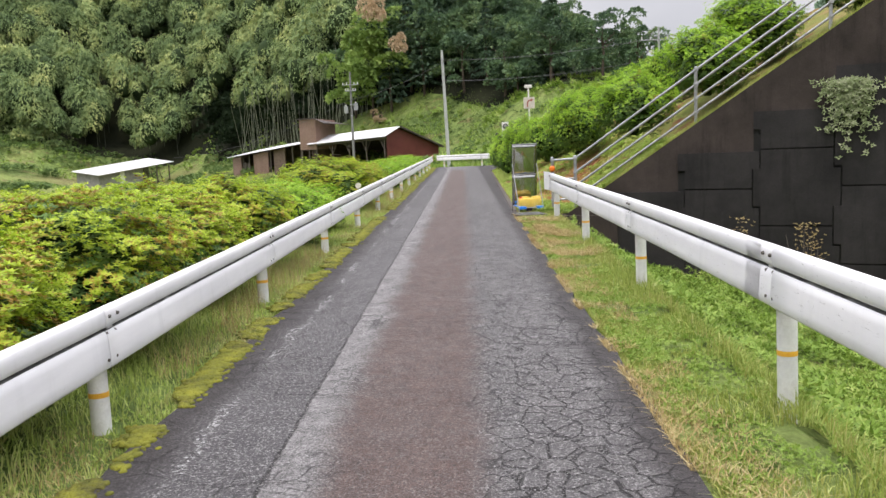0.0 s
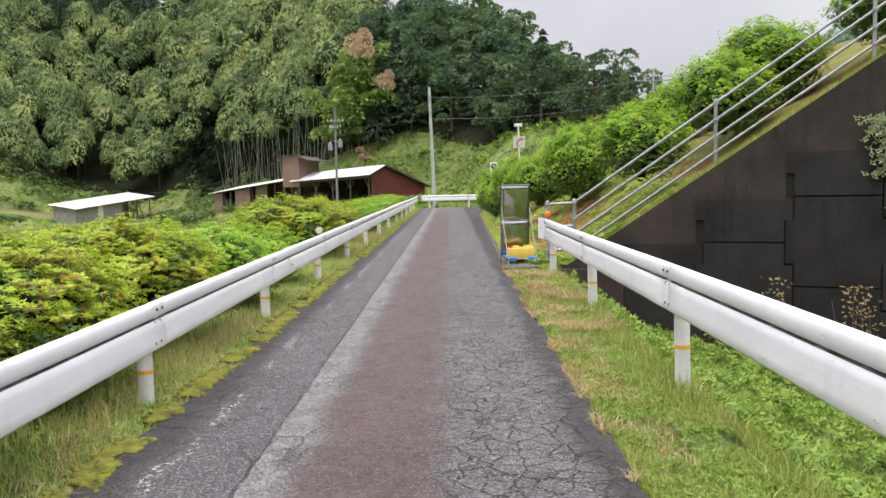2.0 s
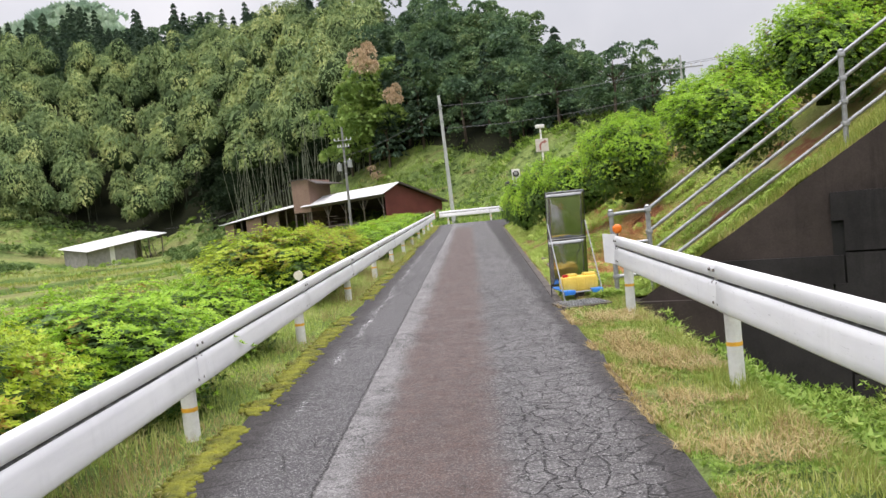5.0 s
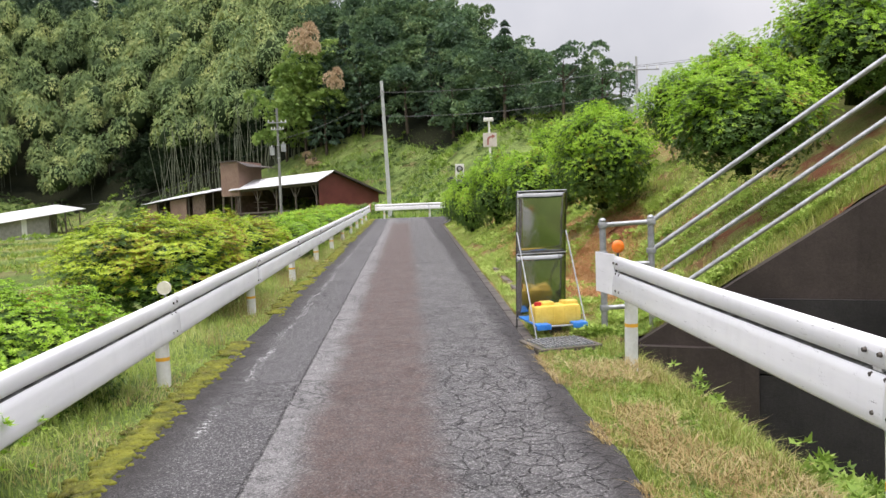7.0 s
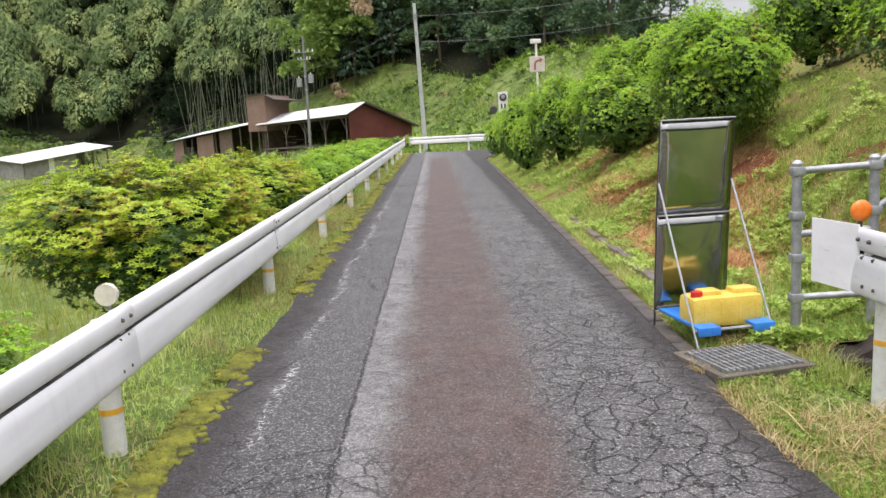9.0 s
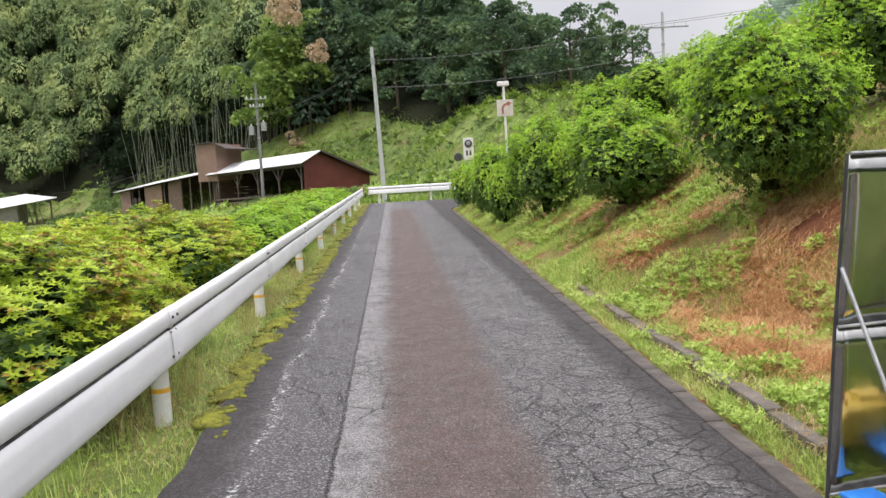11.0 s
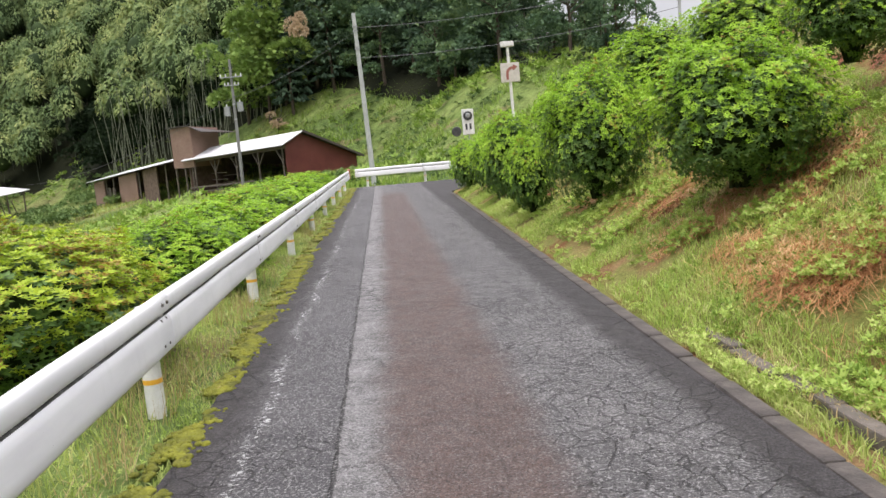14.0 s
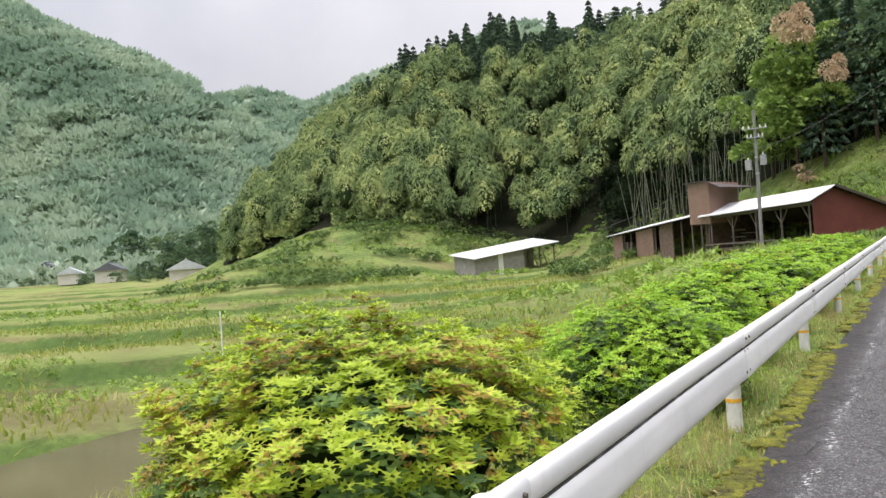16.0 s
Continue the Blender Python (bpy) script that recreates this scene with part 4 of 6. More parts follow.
x, y = scatter(26000, 3.0, 11.0, 17.0, 21.0, rng, 1.0)
s_ = (x - WALL_A[0]) * WALL_N[0] + (y - WALL_A[1]) * WALL_N[1]
x, y = x[s_ > 0.3], y[s_ > 0.3]
blades("bank_grass", np.stack([x, y, bank(x, y) - 0.02], -1), np.full(len(x), 0.14), 0.0055, 0.6, GRASS, rng, "grass behind the sloping wall top")
x, y = scatter(30000, -14, -2.2, 1, 60, rng, 1.0)
blades("slope_grass", np.stack([x, y, land(x, y)], -1), np.full(len(x), 0.34), 0.011, 0.5, GRASS, rng, "long grass on the slope below the bushes")
x, y = rng.uniform(-70, -8, 40000), rng.uniform(26, 108, 40000)
keep = patchy(x, y, 0.16, -0.05, 2.0) & ((x < -20) | (y > 41) | (x > -9))
x, y = x[keep], y[keep]
blades("field_grass", np.stack([x, y, land(x, y)], -1), np.full(len(x), 0.32), 0.05, 0.6, GRASS, rng, "rough grass on field banks in the valley")
x, y = rng.uniform(-8, 24, 46000), rng.uniform(58, 98, 46000)
keep = patchy(x, y, 0.35, -0.12, 12.0) & patchy(x * 0.4, y, 0.9, -0.2, 14.0)
x, y = x[keep], y[keep]
blades("hillside_grass", np.stack([x, y, land(x, y)], -1), np.full(len(x), 0.36), 0.035, 0.8, WEED, rng, "rough mown grass on the hillside behind the bend")


def weeds(name, x, y, z, size, leaves, material, rng, label):
    n = len(x)
    p = np.stack([x, y, z + rng.uniform(0.01, 0.05, n) * size / 0.05], -1)
    axis = unit(np.stack([rng.normal(0, 0.5, n), rng.normal(0, 0.5, n), np.ones(n)], -1))
    v, f = rosettes(p, axis, leaves, size, size * 0.2, 0.95, rng)
    return tagged(surface(name, v, f, material), label, "weeds", kind="stuff")


x, y = scatter(16000, 1.75, 2.7, 0.5, 19.0, rng, 1.0)
keep = patchy(x, y, 2.6, 0.02, 25.0)
weeds("verge_weeds", x[keep], y[keep], land(x[keep], y[keep]) + 0.01, 0.03, 6, WEED, rng, "small bright weeds in the verge")
x, y = scatter(15000, 1.75, 3.2, 0.5, 19.0, rng, 1.0)
keep = patchy(x, y, 1.3, 0.1, 5.0)
weeds("verge_weeds", x[keep], y[keep], land(x[keep], y[keep]) + 0.015, 0.032, 6, WEED, rng, "low broad-leaved weeds in the verge")
x, y = scatter(16000, 2.05, 5.6, 19.3, 48, rng, 1.3)
x = x + 0.012 * (y - 19)
keep = patchy(x, y, 0.9, 0.0, 15.0)
x2, y2 = scatter(42000, 2.1, 5.4, 19.3, 46, rng, 1.4)
x2 = x2 + 0.012 * (y2 - 19)
keep2 = patchy(x2, y2, 2.1, 0.14, 33.0)
weeds("bank_weeds", x2[keep2], y2[keep2], bank(x2[keep2], y2[keep2]) + rng.uniform(0, 0.08, keep2.sum()), 0.055, 8, LIME_WEED, rng, "tufts of bright lime-green weeds on the embankment")
weeds("bank_weeds", x[keep], y[keep], bank(x[keep], y[keep]), 0.045, 6, WEED, rng, "bright green weeds scattered over the embankment")
x, y = scatter(16000, 2.6, 6.2, 3, 18.3, rng, 1.0)
keep = (x - WALL_A[0]) * WALL_N[0] + (y - WALL_A[1]) * WALL_N[1] < -0.12
x, y = x[keep], y[keep]
weeds("ditch_weeds", x, y, land(x, y) + rng.uniform(0, 0.22, len(x)) * patchy(x, y, 1.2, 0.0, 61.0), 0.085, 6, WEED, rng, "lush weeds behind the guard rail by the wall")
x, y = scatter(9000, -2.0, -1.2, 0.5, 50, rng, 1.4)
keep = patchy(x, y, 1.6, -0.1, 21.0)
x, y = x[keep], y[keep]
weeds("verge_weeds", x, y, land(x, y), 0.024, 6, LIME_WEED, rng, "small weeds among the verge grass")
x, y = np.concatenate([rng.uniform(-85, -6, 9000), rng.uniform(-4, 20, 2600)]), np.concatenate([rng.uniform(60, 134, 9000), rng.uniform(62, 92, 2600)])
keep = patchy(x, y, 0.12, 0.05, 4.0) & (patchy(x, y, 0.7, -0.05, 2.0)) & ~((x > -50) & (x < -3) & (y > 72) & (y < 128) & (y < 72 + (-3 - x) * 1.35 + 4) & (y > 66 + (-3 - x) * 1.2))
weeds("field_scrub", x[keep], y[keep], land(x[keep], y[keep]), 0.5, 7, WEED, rng, "scrubby green growth on the terraces")

x, y = scatter(9000, 1.78, 2.3, 19.4, 46, rng, 1.3)
keep = patchy(x, y, 2.6, 0.18, 52.0)
x, y = x[keep] + 0.012 * (y[keep] - 19), y[keep]
weeds("gutter_weeds", x, y, 0.15 + rng.uniform(0, 0.05, len(x)), 0.035, 6, LIME_WEED, rng, "small bright weeds growing between gutter and kerb stones")
x, y = scatter(14000, 1.84, 2.12, 19.2, 44, rng, 1.5)
x = x + 0.012 * (y - 19)
blades("gutter_grass", np.stack([x, y, np.full(len(x), 0.11)], -1), np.full(len(x), 0.08), 0.004, 0.9, VERGE_GRASS, rng, "pale grass growing between gutter and kerb stones")
SCRUB = leafy("dark_scrub_leaves", [(0.05, 0.09, 0.03), (0.09, 0.15, 0.045), (0.15, 0.23, 0.07), (0.22, 0.28, 0.10)], 0.65, 0.3, 0.2, 0.15, 0.4)
x, y = rng.uniform(-84, -24, 26000), rng.uniform(88, 140, 26000)
lie = far_land(x, y)
rows = np.sin(lie * 5.5 + 1.2 * np.sin(x * 0.15)) > -0.25
keep = rows & patchy(x, y, 0.16, -0.12, 71.0) & (lie > -2.4) & ~((x > -54) & (x < -38) & (y > 112) & (y < 130)) & (y < np.interp(x, (-84, -45, -24), (140, 138, 112)))
weeds("terrace_scrub", x[keep], y[keep], lie[keep] + rng.uniform(0, 0.5, keep.sum()), 0.42, 7, SCRUB, rng, "dark green scrub on the terraced slope below the grove")
x, y = rng.uniform(-10, 22, 5000), rng.uniform(60, 95, 5000)
keep = patchy(x, y, 0.5, 0.12, 91.0)
weeds("hillside_scrub", x[keep], y[keep], land(x[keep], y[keep]), 0.3, 7, SCRUB, rng, "dark weeds dotted over the hillside behind the bend")
x, y = rng.uniform(-75, -17, 16000), rng.uniform(34, 84, 16000)
lie = far_land(x, y)
keep = patchy(x * 0.5, y, 0.3, 0.22, 83.0) & ((x < -22) | (y > 44))
weeds("field_tussocks", x[keep], y[keep], lie[keep], 0.2, 7, WEED, rng, "lush tussocks along the paddy banks")

# dry clippings on the bank and along the lane's edge
heaps = ((2.95, 23.2, 0.34, 0.55, 15000), (3.0, 24.8, 0.42, 0.65, 15000), (3.75, 25.4, 0.35, 0.5, 9000), (3.25, 29.9, 0.22, 0.6, 6000), (3.05, 28.5, 0.3, 0.6, 10000),
         (3.1, 26.4, 0.4, 0.5, 8000), (3.9, 27.8, 0.3, 0.5, 4000), (2.85, 32.6, 0.16, 0.6, 3000))
cx = np.concatenate([rng.normal(a, c, n) for a, b, c, d, n in heaps] + [rng.normal(3.5, 0.6, 8000)])
cy = np.concatenate([rng.normal(b, d, n) for a, b, c, d, n in heaps] + [rng.uniform(21.0, 34, 8000)])
cx = np.abs(cx - 2.35) + 2.35 + 0.012 * (cy - 19)
keep = patchy(cx, cy, 1.5, -0.16, 44.0)
cx, cy = cx[keep], cy[keep]
d = np.stack([rng.normal(0, 1, len(cx)), rng.normal(0, 1, len(cx)), rng.normal(0, 0.15, len(cx))], -1)
d[:, 2] += d[:, 0] * 0.5
d = unit(d)
side = unit(np.cross(d, np.array([[0, 0, 1.0]]))) * 0.0024
p = np.stack([cx, cy, bank(cx, cy) + rng.uniform(0.0, 0.035, len(cx))], -1)
ln = rng.uniform(0.04, 0.22, (len(cx), 1))
v = np.stack([p - side, p + side, p + d * ln + side, p + d * ln - side], 1).reshape(-1, 3)
tagged(surface("dry_clippings", v, np.arange(len(v)).reshape(-1, 4), STRAW), "reddish-brown dry clippings lying on the bank", "clippings", kind="stuff")
x, y = scatter(20000, 1.66, 2.1, 0.5, 19, rng, 1.0)
x = 1.66 + (x - 1.66) ** 2 / 0.44
keep = patchy(x, y, 2.4, -0.05, 8.0)
blades("edge_straw", np.stack([x[keep], y[keep], land(x[keep], y[keep]) + 0.03], -1), np.full(keep.sum(), 0.045), 0.0028, 1.8, DRY_GRASS, rng, "dry straw along the edge of the asphalt", "straw")
x, y = scatter(16000, 1.85, 2.8, 12.5, 18.6, rng, 1.0)
keep = patchy(x, y, 1.6, 0.0, 66.0)
blades("dry_trimmings", np.stack([x[keep], y[keep], land(x[keep], y[keep]) + 0.05], -1), np.full(keep.sum(), 0.07), 0.0028, 2.2, DRY_GRASS, rng, "dry grass trimmings lying on the verge", "straw")
x, y = scatter(16000, -1.7, -1.2, 0.5, 56, rng, 1.6)
keep = patchy(x, y, 0.9, -0.08, 6.0)
blades("edge_straw", np.stack([x[keep], y[keep], land(x[keep], y[keep]) + 0.02], -1), np.full(keep.sum(), 0.05), 0.003, 1.4, DRY_GRASS, rng, "dry straw among the verge grass", "straw")
x, y = scatter(7000, -1.85, -1.4, 0.5, 40, rng, 1.5)
keep = patchy(x, y, 0.7, 0.16, 57.0)
blades("tall_dry_grass", np.stack([x[keep], y[keep], land(x[keep], y[keep])], -1), np.full(keep.sum(), 0.26), 0.0022, 0.5, DRY_GRASS, rng, "tall pale seeding grass under the guard rail")
x = np.concatenate([rng.normal(2.95, 0.3, 3500), rng.normal(3.3, 0.4, 2500), rng.normal(3.1, 0.3, 2000)])
y = np.concatenate([rng.normal(22.9, 0.5, 3500), rng.normal(23.6, 0.5, 2500), rng.normal(26.3, 0.8, 2000)])
x = np.abs(x - 2.4) + 2.4
blades("pale_straw", np.stack([x, y, bank(x, y) + 0.02], -1), np.full(len(x), 0.14), 0.0022, 2.6, STRAW, rng, "long pale straw lying on the bank", "straw")
x, y = scatter(9000, 2.0, 2.3, 19.3, 47, rng, 1.2)
blades("gutter_straw", np.stack([x - 0.02 + 0.012 * (y - 19), y, np.full(len(x), 0.16)], -1), np.full(len(x), 0.05), 0.004, 1.5, DRY_GRASS, rng, "dry straw lying in the gutter", "straw")

# moss cushions on the asphalt's left edge
bm = fresh()
bmesh.ops.create_icosphere(bm, subdivisions=1, radius=1)
co = np.array([v.co for v in bm.verts])
tri = np.array([[v.index for v in f.verts] for f in bm.faces])
bm.free()
n = 34000
mx = -1.22 + rng.normal(0.0, 0.05, n)
my = 1 + 55 * rng.uniform(0, 1, n) ** 1.5
keep = patchy(mx, my, 3.2, -0.22, 1.0) & patchy(mx, my, 0.6, -0.42, 3.0)
mx, my = mx[keep], my[keep]
n = len(mx)
sz = rng.uniform(0.008, 0.032, (n, 1, 1)) * np.array([[[1, 1.2, 0.6]]])
v = (co[None] * sz * (1 + 0.25 * rng.normal(0, 1, (n, len(co), 1)) * 0.4) + np.stack([mx, my, np.full(n, ROAD_Z + 0.0)], -1)[:, None, :]).reshape(-1, 3)
f = (tri[None] + np.arange(n)[:, None, None] * len(co)).reshape(-1, 3)
tagged(surface("moss", v, f, MOSS, True), "yellow-green moss cushions along the asphalt edge", "moss", kind="stuff")

# ---- woods on the hills ----
def bamboo_plume(seed):
    """Leaf sprays of one bamboo top: a tall drooping dome with a ragged skirt, on a culm about 9 m high."""
    r = np.random.default_rng(seed)
    ps, outs = [], []
    for k, (n, w, h) in enumerate(((700, 1.85, 2.6), (260, 1.15, 1.5), (230, 1.05, 1.3))):
        a = r.uniform(0, 6.283)
        off = 0.0 if k == 0 else r.uniform(1.0, 1.5)
        c = np.array([math.cos(a) * off + 0.4, math.sin(a) * off, 7.7 if k == 0 else r.uniform(5.6, 7.6)])
        d = ball(n * 2, r)
        d = d[d[:, 2] > -0.22 + r.normal(0, 0.15, len(d))][:n]
        size = np.array([w, w, h]) * r.uniform(0.88, 1.12)
        puff = lumpy(d, seed + 3 * k, 0.13, 2.6)[:, None]
        ps.append(c + d * size * puff * r.uniform(0.9, 1.06, (len(d), 1)))
        outs.append(unit(d / size))
    p, out = np.vstack(ps), np.vstack(outs)
    n = len(p)
    out = unit(out + r.normal(0, 0.2, (n, 3)))
    down = unit(np.array([[0, 0, -0.8]]) + 0.65 * out + r.normal(0, 0.28, (n, 3)))
    side = unit(np.cross(down, out))
    sz = 0.31 * r.uniform(0.6, 1.35, (n, 1))
    v = np.stack([p - down * sz * 0.45 + side * sz * 0.28, p + down * sz * 0.9, p - down * sz * 0.45 - side * sz * 0.28], 1).reshape(-1, 3)
    return v, np.arange(len(v)).reshape(-1, 3)


def plume_shade_core():
    """An added dark core for a bamboo top: shade put into its colour."""
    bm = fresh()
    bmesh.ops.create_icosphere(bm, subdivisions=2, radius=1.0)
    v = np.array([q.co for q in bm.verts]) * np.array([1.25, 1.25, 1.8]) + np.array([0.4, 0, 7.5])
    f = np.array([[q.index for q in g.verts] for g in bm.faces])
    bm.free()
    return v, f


def broad_crown(seed, tall=9.0, n_lobe=11, n_leaf=170, leaf=0.30):
    r = np.random.default_rng(seed)
    out_p, out_d = [], []
    for _ in range(n_lobe):
        c = np.array([r.normal(0, 1.25), r.normal(0, 1.25), r.uniform(0.18, 0.92) * tall])
        rad = r.uniform(0.8, 1.6)
        d = ball(n_leaf, r)
        d[:, 2] = np.where(d[:, 2] < -0.5, -d[:, 2], d[:, 2])
        out_p.append(c + d * rad * np.array([1, 1, 0.72]) * r.uniform(0.82, 1.06, (n_leaf, 1)))
        out_d.append(d + np.array([0, 0, -0.25]))
    return flakes(np.vstack(out_p), np.vstack(out_d), leaf, r, 0.5)


def cedar_crown(seed, tall=10.0):
    r = np.random.default_rng(seed)
    n = 1200
    t = r.uniform(0, 1, n) ** 1.2
    tier = np.floor(t * 12) / 12
    a = r.uniform(0, 6.283, n)
    rad = ((1 - t) ** 0.85 * 2.3 * (0.75 + 0.25 * np.sin(a * 5 + tier * 40)) + 0.1) * r.uniform(0.55, 1, n)
    p = np.stack([np.cos(a) * rad, np.sin(a) * rad, tall * (0.16 + 0.84 * (0.55 * t + 0.45 * tier)) - rad * 0.25], -1)
    d = np.stack([np.cos(a), np.sin(a), -0.55 + 0 * a], -1)
    return flakes(p, d, 0.42, r, 0.32)


def trunk_shape(tall, r0, sides=5):
    a = np.arange(sides) * 6.283 / sides
    ring = np.stack([np.cos(a), np.sin(a), 0 * a], -1)
    v = np.vstack([ring * r0 + (0, 0, -0.6), ring * r0 * 0.35 + (0, 0, tall)])
    k = np.arange(sides)
    f = np.stack([k, (k + 1) % sides, (k + 1) % sides + sides, k + sides], -1)
    return v, f


def spread(shapes, x, y, z, scale, rng, turn=None):
    """Many copies of a few shapes, joined into one array."""
    vs, fs, base = [], [], 0
    for i in range(len(x)):
        v, f = shapes[int(rng.integers(len(shapes)))]
        a = rng.uniform(0, 6.283) if turn is None else turn + rng.normal(0, 0.6)
        c, s = math.cos(a), math.sin(a)
        w = v @ np.array([[c, s, 0], [-s, c, 0], [0, 0, 1]]) * np.array([scale[i], scale[i], scale[i] * rng.uniform(0.88, 1.12)])
        vs.append(w + (x[i], y[i], z[i]))
        fs.append(f + base)
        base += len(v)
    return np.vstack(vs), np.vstack(fs)


EDGE_X = np.array((-150, -129, -113, -100, -78, -66, -55, -40, -30, -22, -14, -7, -3, 3, 8, 14, 26, 40))
EDGE_Y = np.array((190, 158, 136, 139, 133, 132, 139, 132, 118, 113, 103, 99, 97, 88, 81, 74.5, 76, 82))


def in_woods(n, x0, x1, depth, rng, front=1.7):
    x = rng.uniform(x0, x1, n)
    y = np.interp(x, EDGE_X, EDGE_Y) + depth * rng.uniform(0, 1, n) ** front
    return x, y


rng = np.random.default_rng(5)
PLUMES = [bamboo_plume(k) for k in range(8)]
x, y = in_woods(640, -130, -11, 40, rng, 1.1)
behind = y - np.interp(x, EDGE_X, EDGE_Y)
# a dark hollow opens in the grove above the sheds
keep = ~((x > -37) & (x < -30) & (behind < 9))
x, y, behind = x[keep], y[keep], behind[keep]
hang = rng.uniform(-0.6, 0.8, len(x)) - 3.0 * step(-x, 36, 46) * (1 - step(behind, 0, 9))
z = land(x, y) + hang
size = rng.uniform(0.8, 1.15, len(x))
v, f = spread(PLUMES, x, y, z, size, rng, -1.9)
low = (x < -62) & (behind < 6)
v2, f2 = spread([broad_crown(70 + k, 6.0, 6, 90, 0.36) for k in range(3)], x[low], y[low] - 1.0, z[low] + 1.0, np.full(low.sum(), 0.8), rng)
v, f = np.vstack([v, v2]), np.vstack([f, f2 + len(v)])
tagged(surface("bamboo_grove", v, f, BAMBOO_LEAF), "dense feathery bamboo grove covering the hillside", "bamboo grove", kind="stuff")
# added cores darken the gaps and lower sides of the tops
v, f = spread([plume_shade_core()], x, y, z, size, rng, -1.9)
tagged(surface("bamboo_hearts", v, f, BAMBOO_SHADE, True), "added dark cores inside the bamboo tops, shade put into their colour", "bamboo grove", kind="stuff")
front = behind < 14
v, f = spread([trunk_shape(6.5, 0.06)], x[front], y[front], z[front], rng.uniform(0.9, 1.1, front.sum()), rng)
tagged(surface("bamboo_culms", v, f, BAMBOO_CULM), "pale thin bamboo culms at the foot of the grove", "bamboo", kind="stuff")
# added leaf masses, near black to give the grove's hollow its deep shade
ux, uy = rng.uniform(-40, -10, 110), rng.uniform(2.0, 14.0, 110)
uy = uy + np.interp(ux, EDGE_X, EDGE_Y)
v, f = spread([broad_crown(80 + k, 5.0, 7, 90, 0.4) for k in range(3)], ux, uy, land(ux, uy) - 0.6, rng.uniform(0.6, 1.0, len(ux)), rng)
tagged(surface("grove_undergrowth", v, f, SHADE_LEAF), "added near-black leaf mass inside the bamboo grove, standing for shade", "undergrowth", kind="stuff")
# bare culms in the dark opening above the barns
x = np.linspace(-30, -9, 90) + rng.normal(0, 0.6, 90)
y = np.interp(x, EDGE_X, EDGE_Y) + rng.uniform(-2.0, 1.0, 90)
lean_x, lean_y = np.repeat(rng.normal(0.06, 0.09, 90), 10), np.repeat(rng.normal(-0.1, 0.08, 90), 10)
zz = land(x, y)
v, f = spread([trunk_shape(8.5, 0.05)], x, y, zz, rng.uniform(0.7, 1.1, 90), rng)
rise = v[:, 2] - np.repeat(zz, 10)
v[:, 0] += lean_x * rise
v[:, 1] += lean_y * rise
tagged(surface("bamboo_culms", v, f, PALE_CULM), "leaning bamboo culms in front of the dark grove", "bamboo", kind="stuff")
BROADS = [broad_crown(40 + k) for k in range(5)]
x, y = in_woods(120, -12, 19, 40, rng, 1.1)
xb = rng.uniform(-125, -12, 150)
yb = np.interp(xb, EDGE_X, EDGE_Y) + rng.uniform(30, 66, 150)
x, y = np.concatenate([x, xb]), np.concatenate([y, yb])
v, f = spread(BROADS, x, y, land(x, y) - 0.5, rng.uniform(0.7, 1.15, len(x)) * (1 - 0.35 * step(x, 4, 17)), rng)
tagged(surface("broadleaf_woods", v, f, BROADLEAF), "mixed green broadleaf woods on the hill", "woods", kind="stuff")
v, f = spread([trunk_shape(3.6, 0.13)], x, y, land(x, y), np.ones(len(x)), rng)
tagged(surface("tree_trunks", v, f, STEM), "dark trunks inside the woods", "trunks", kind="stuff")
CEDARS = [cedar_crown(60 + k) for k in range(4)]
x, y = in_woods(26, -10, 10, 24, rng, 1.0)
xb = rng.uniform(-135, -16, 240)
yb = np.interp(xb, EDGE_X, EDGE_Y) + rng.uniform(36, 62, 240)
x, y = np.concatenate([x, xb]), np.concatenate([y, yb])
v, f = spread(CEDARS, x, y, land(x, y) - 0.5, rng.uniform(0.8, 1.35, len(x)) * (1 - 0.45 * step(x, -22, 2)), rng)
tagged(surface("cedar_woods", v, f, CEDAR), "dark pointed cedars along the ridge", "woods", kind="stuff")
# floor under the woods, near black for the shade beneath the trees
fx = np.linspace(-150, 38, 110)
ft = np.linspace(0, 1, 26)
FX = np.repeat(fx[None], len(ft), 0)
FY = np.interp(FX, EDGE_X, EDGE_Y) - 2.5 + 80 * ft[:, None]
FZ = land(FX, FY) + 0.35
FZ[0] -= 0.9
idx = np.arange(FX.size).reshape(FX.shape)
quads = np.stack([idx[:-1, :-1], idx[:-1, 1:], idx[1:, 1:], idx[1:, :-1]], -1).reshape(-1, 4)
tagged(surface("woods_ground", np.stack([FX, FY, FZ], -1).reshape(-1, 3), quads, SHADED_FLOOR, True), "leaf-covered ground under the woods, shade put into its dark colour", "ground", kind="structure")


# trees that stand out at the edge of the woods
def tree(x, y, crown, leaf, tall, label, name="tree", trunk_r=0.16, scale=1.0):
    ob = thing(name, (x, y, float(land(x, y))), label, "tree", random.Random(int(x * 31 + y)).uniform(0, 360), "trees at the wood's edge")
    bm = fresh()
    rod(bm, (0, 0, -0.4), (0.15, 0.1, tall * 0.5), trunk_r, trunk_r * 0.7, 8)
    rod(bm, (0.15, 0.1, tall * 0.5), (0, 0, tall * 0.85), trunk_r * 0.7, trunk_r * 0.25, 8)
    r = random.Random(int(x * 13 + y))
    for _ in range(6):
        a, h = r.uniform(0, 6.28), r.uniform(0.35, 0.75) * tall
        rod(bm, (0.1, 0.05, h), (math.cos(a) * 1.3, math.sin(a) * 1.3, h + 0.9), trunk_r * 0.35, trunk_r * 0.12, 5)
    part("trunk", bm, STEM, ob)
    v, f = crown
    me = fast_mesh("crown", v * scale, f)
    me.materials.append(leaf)
    again("crown", me, ob, Matrix())
    return ob


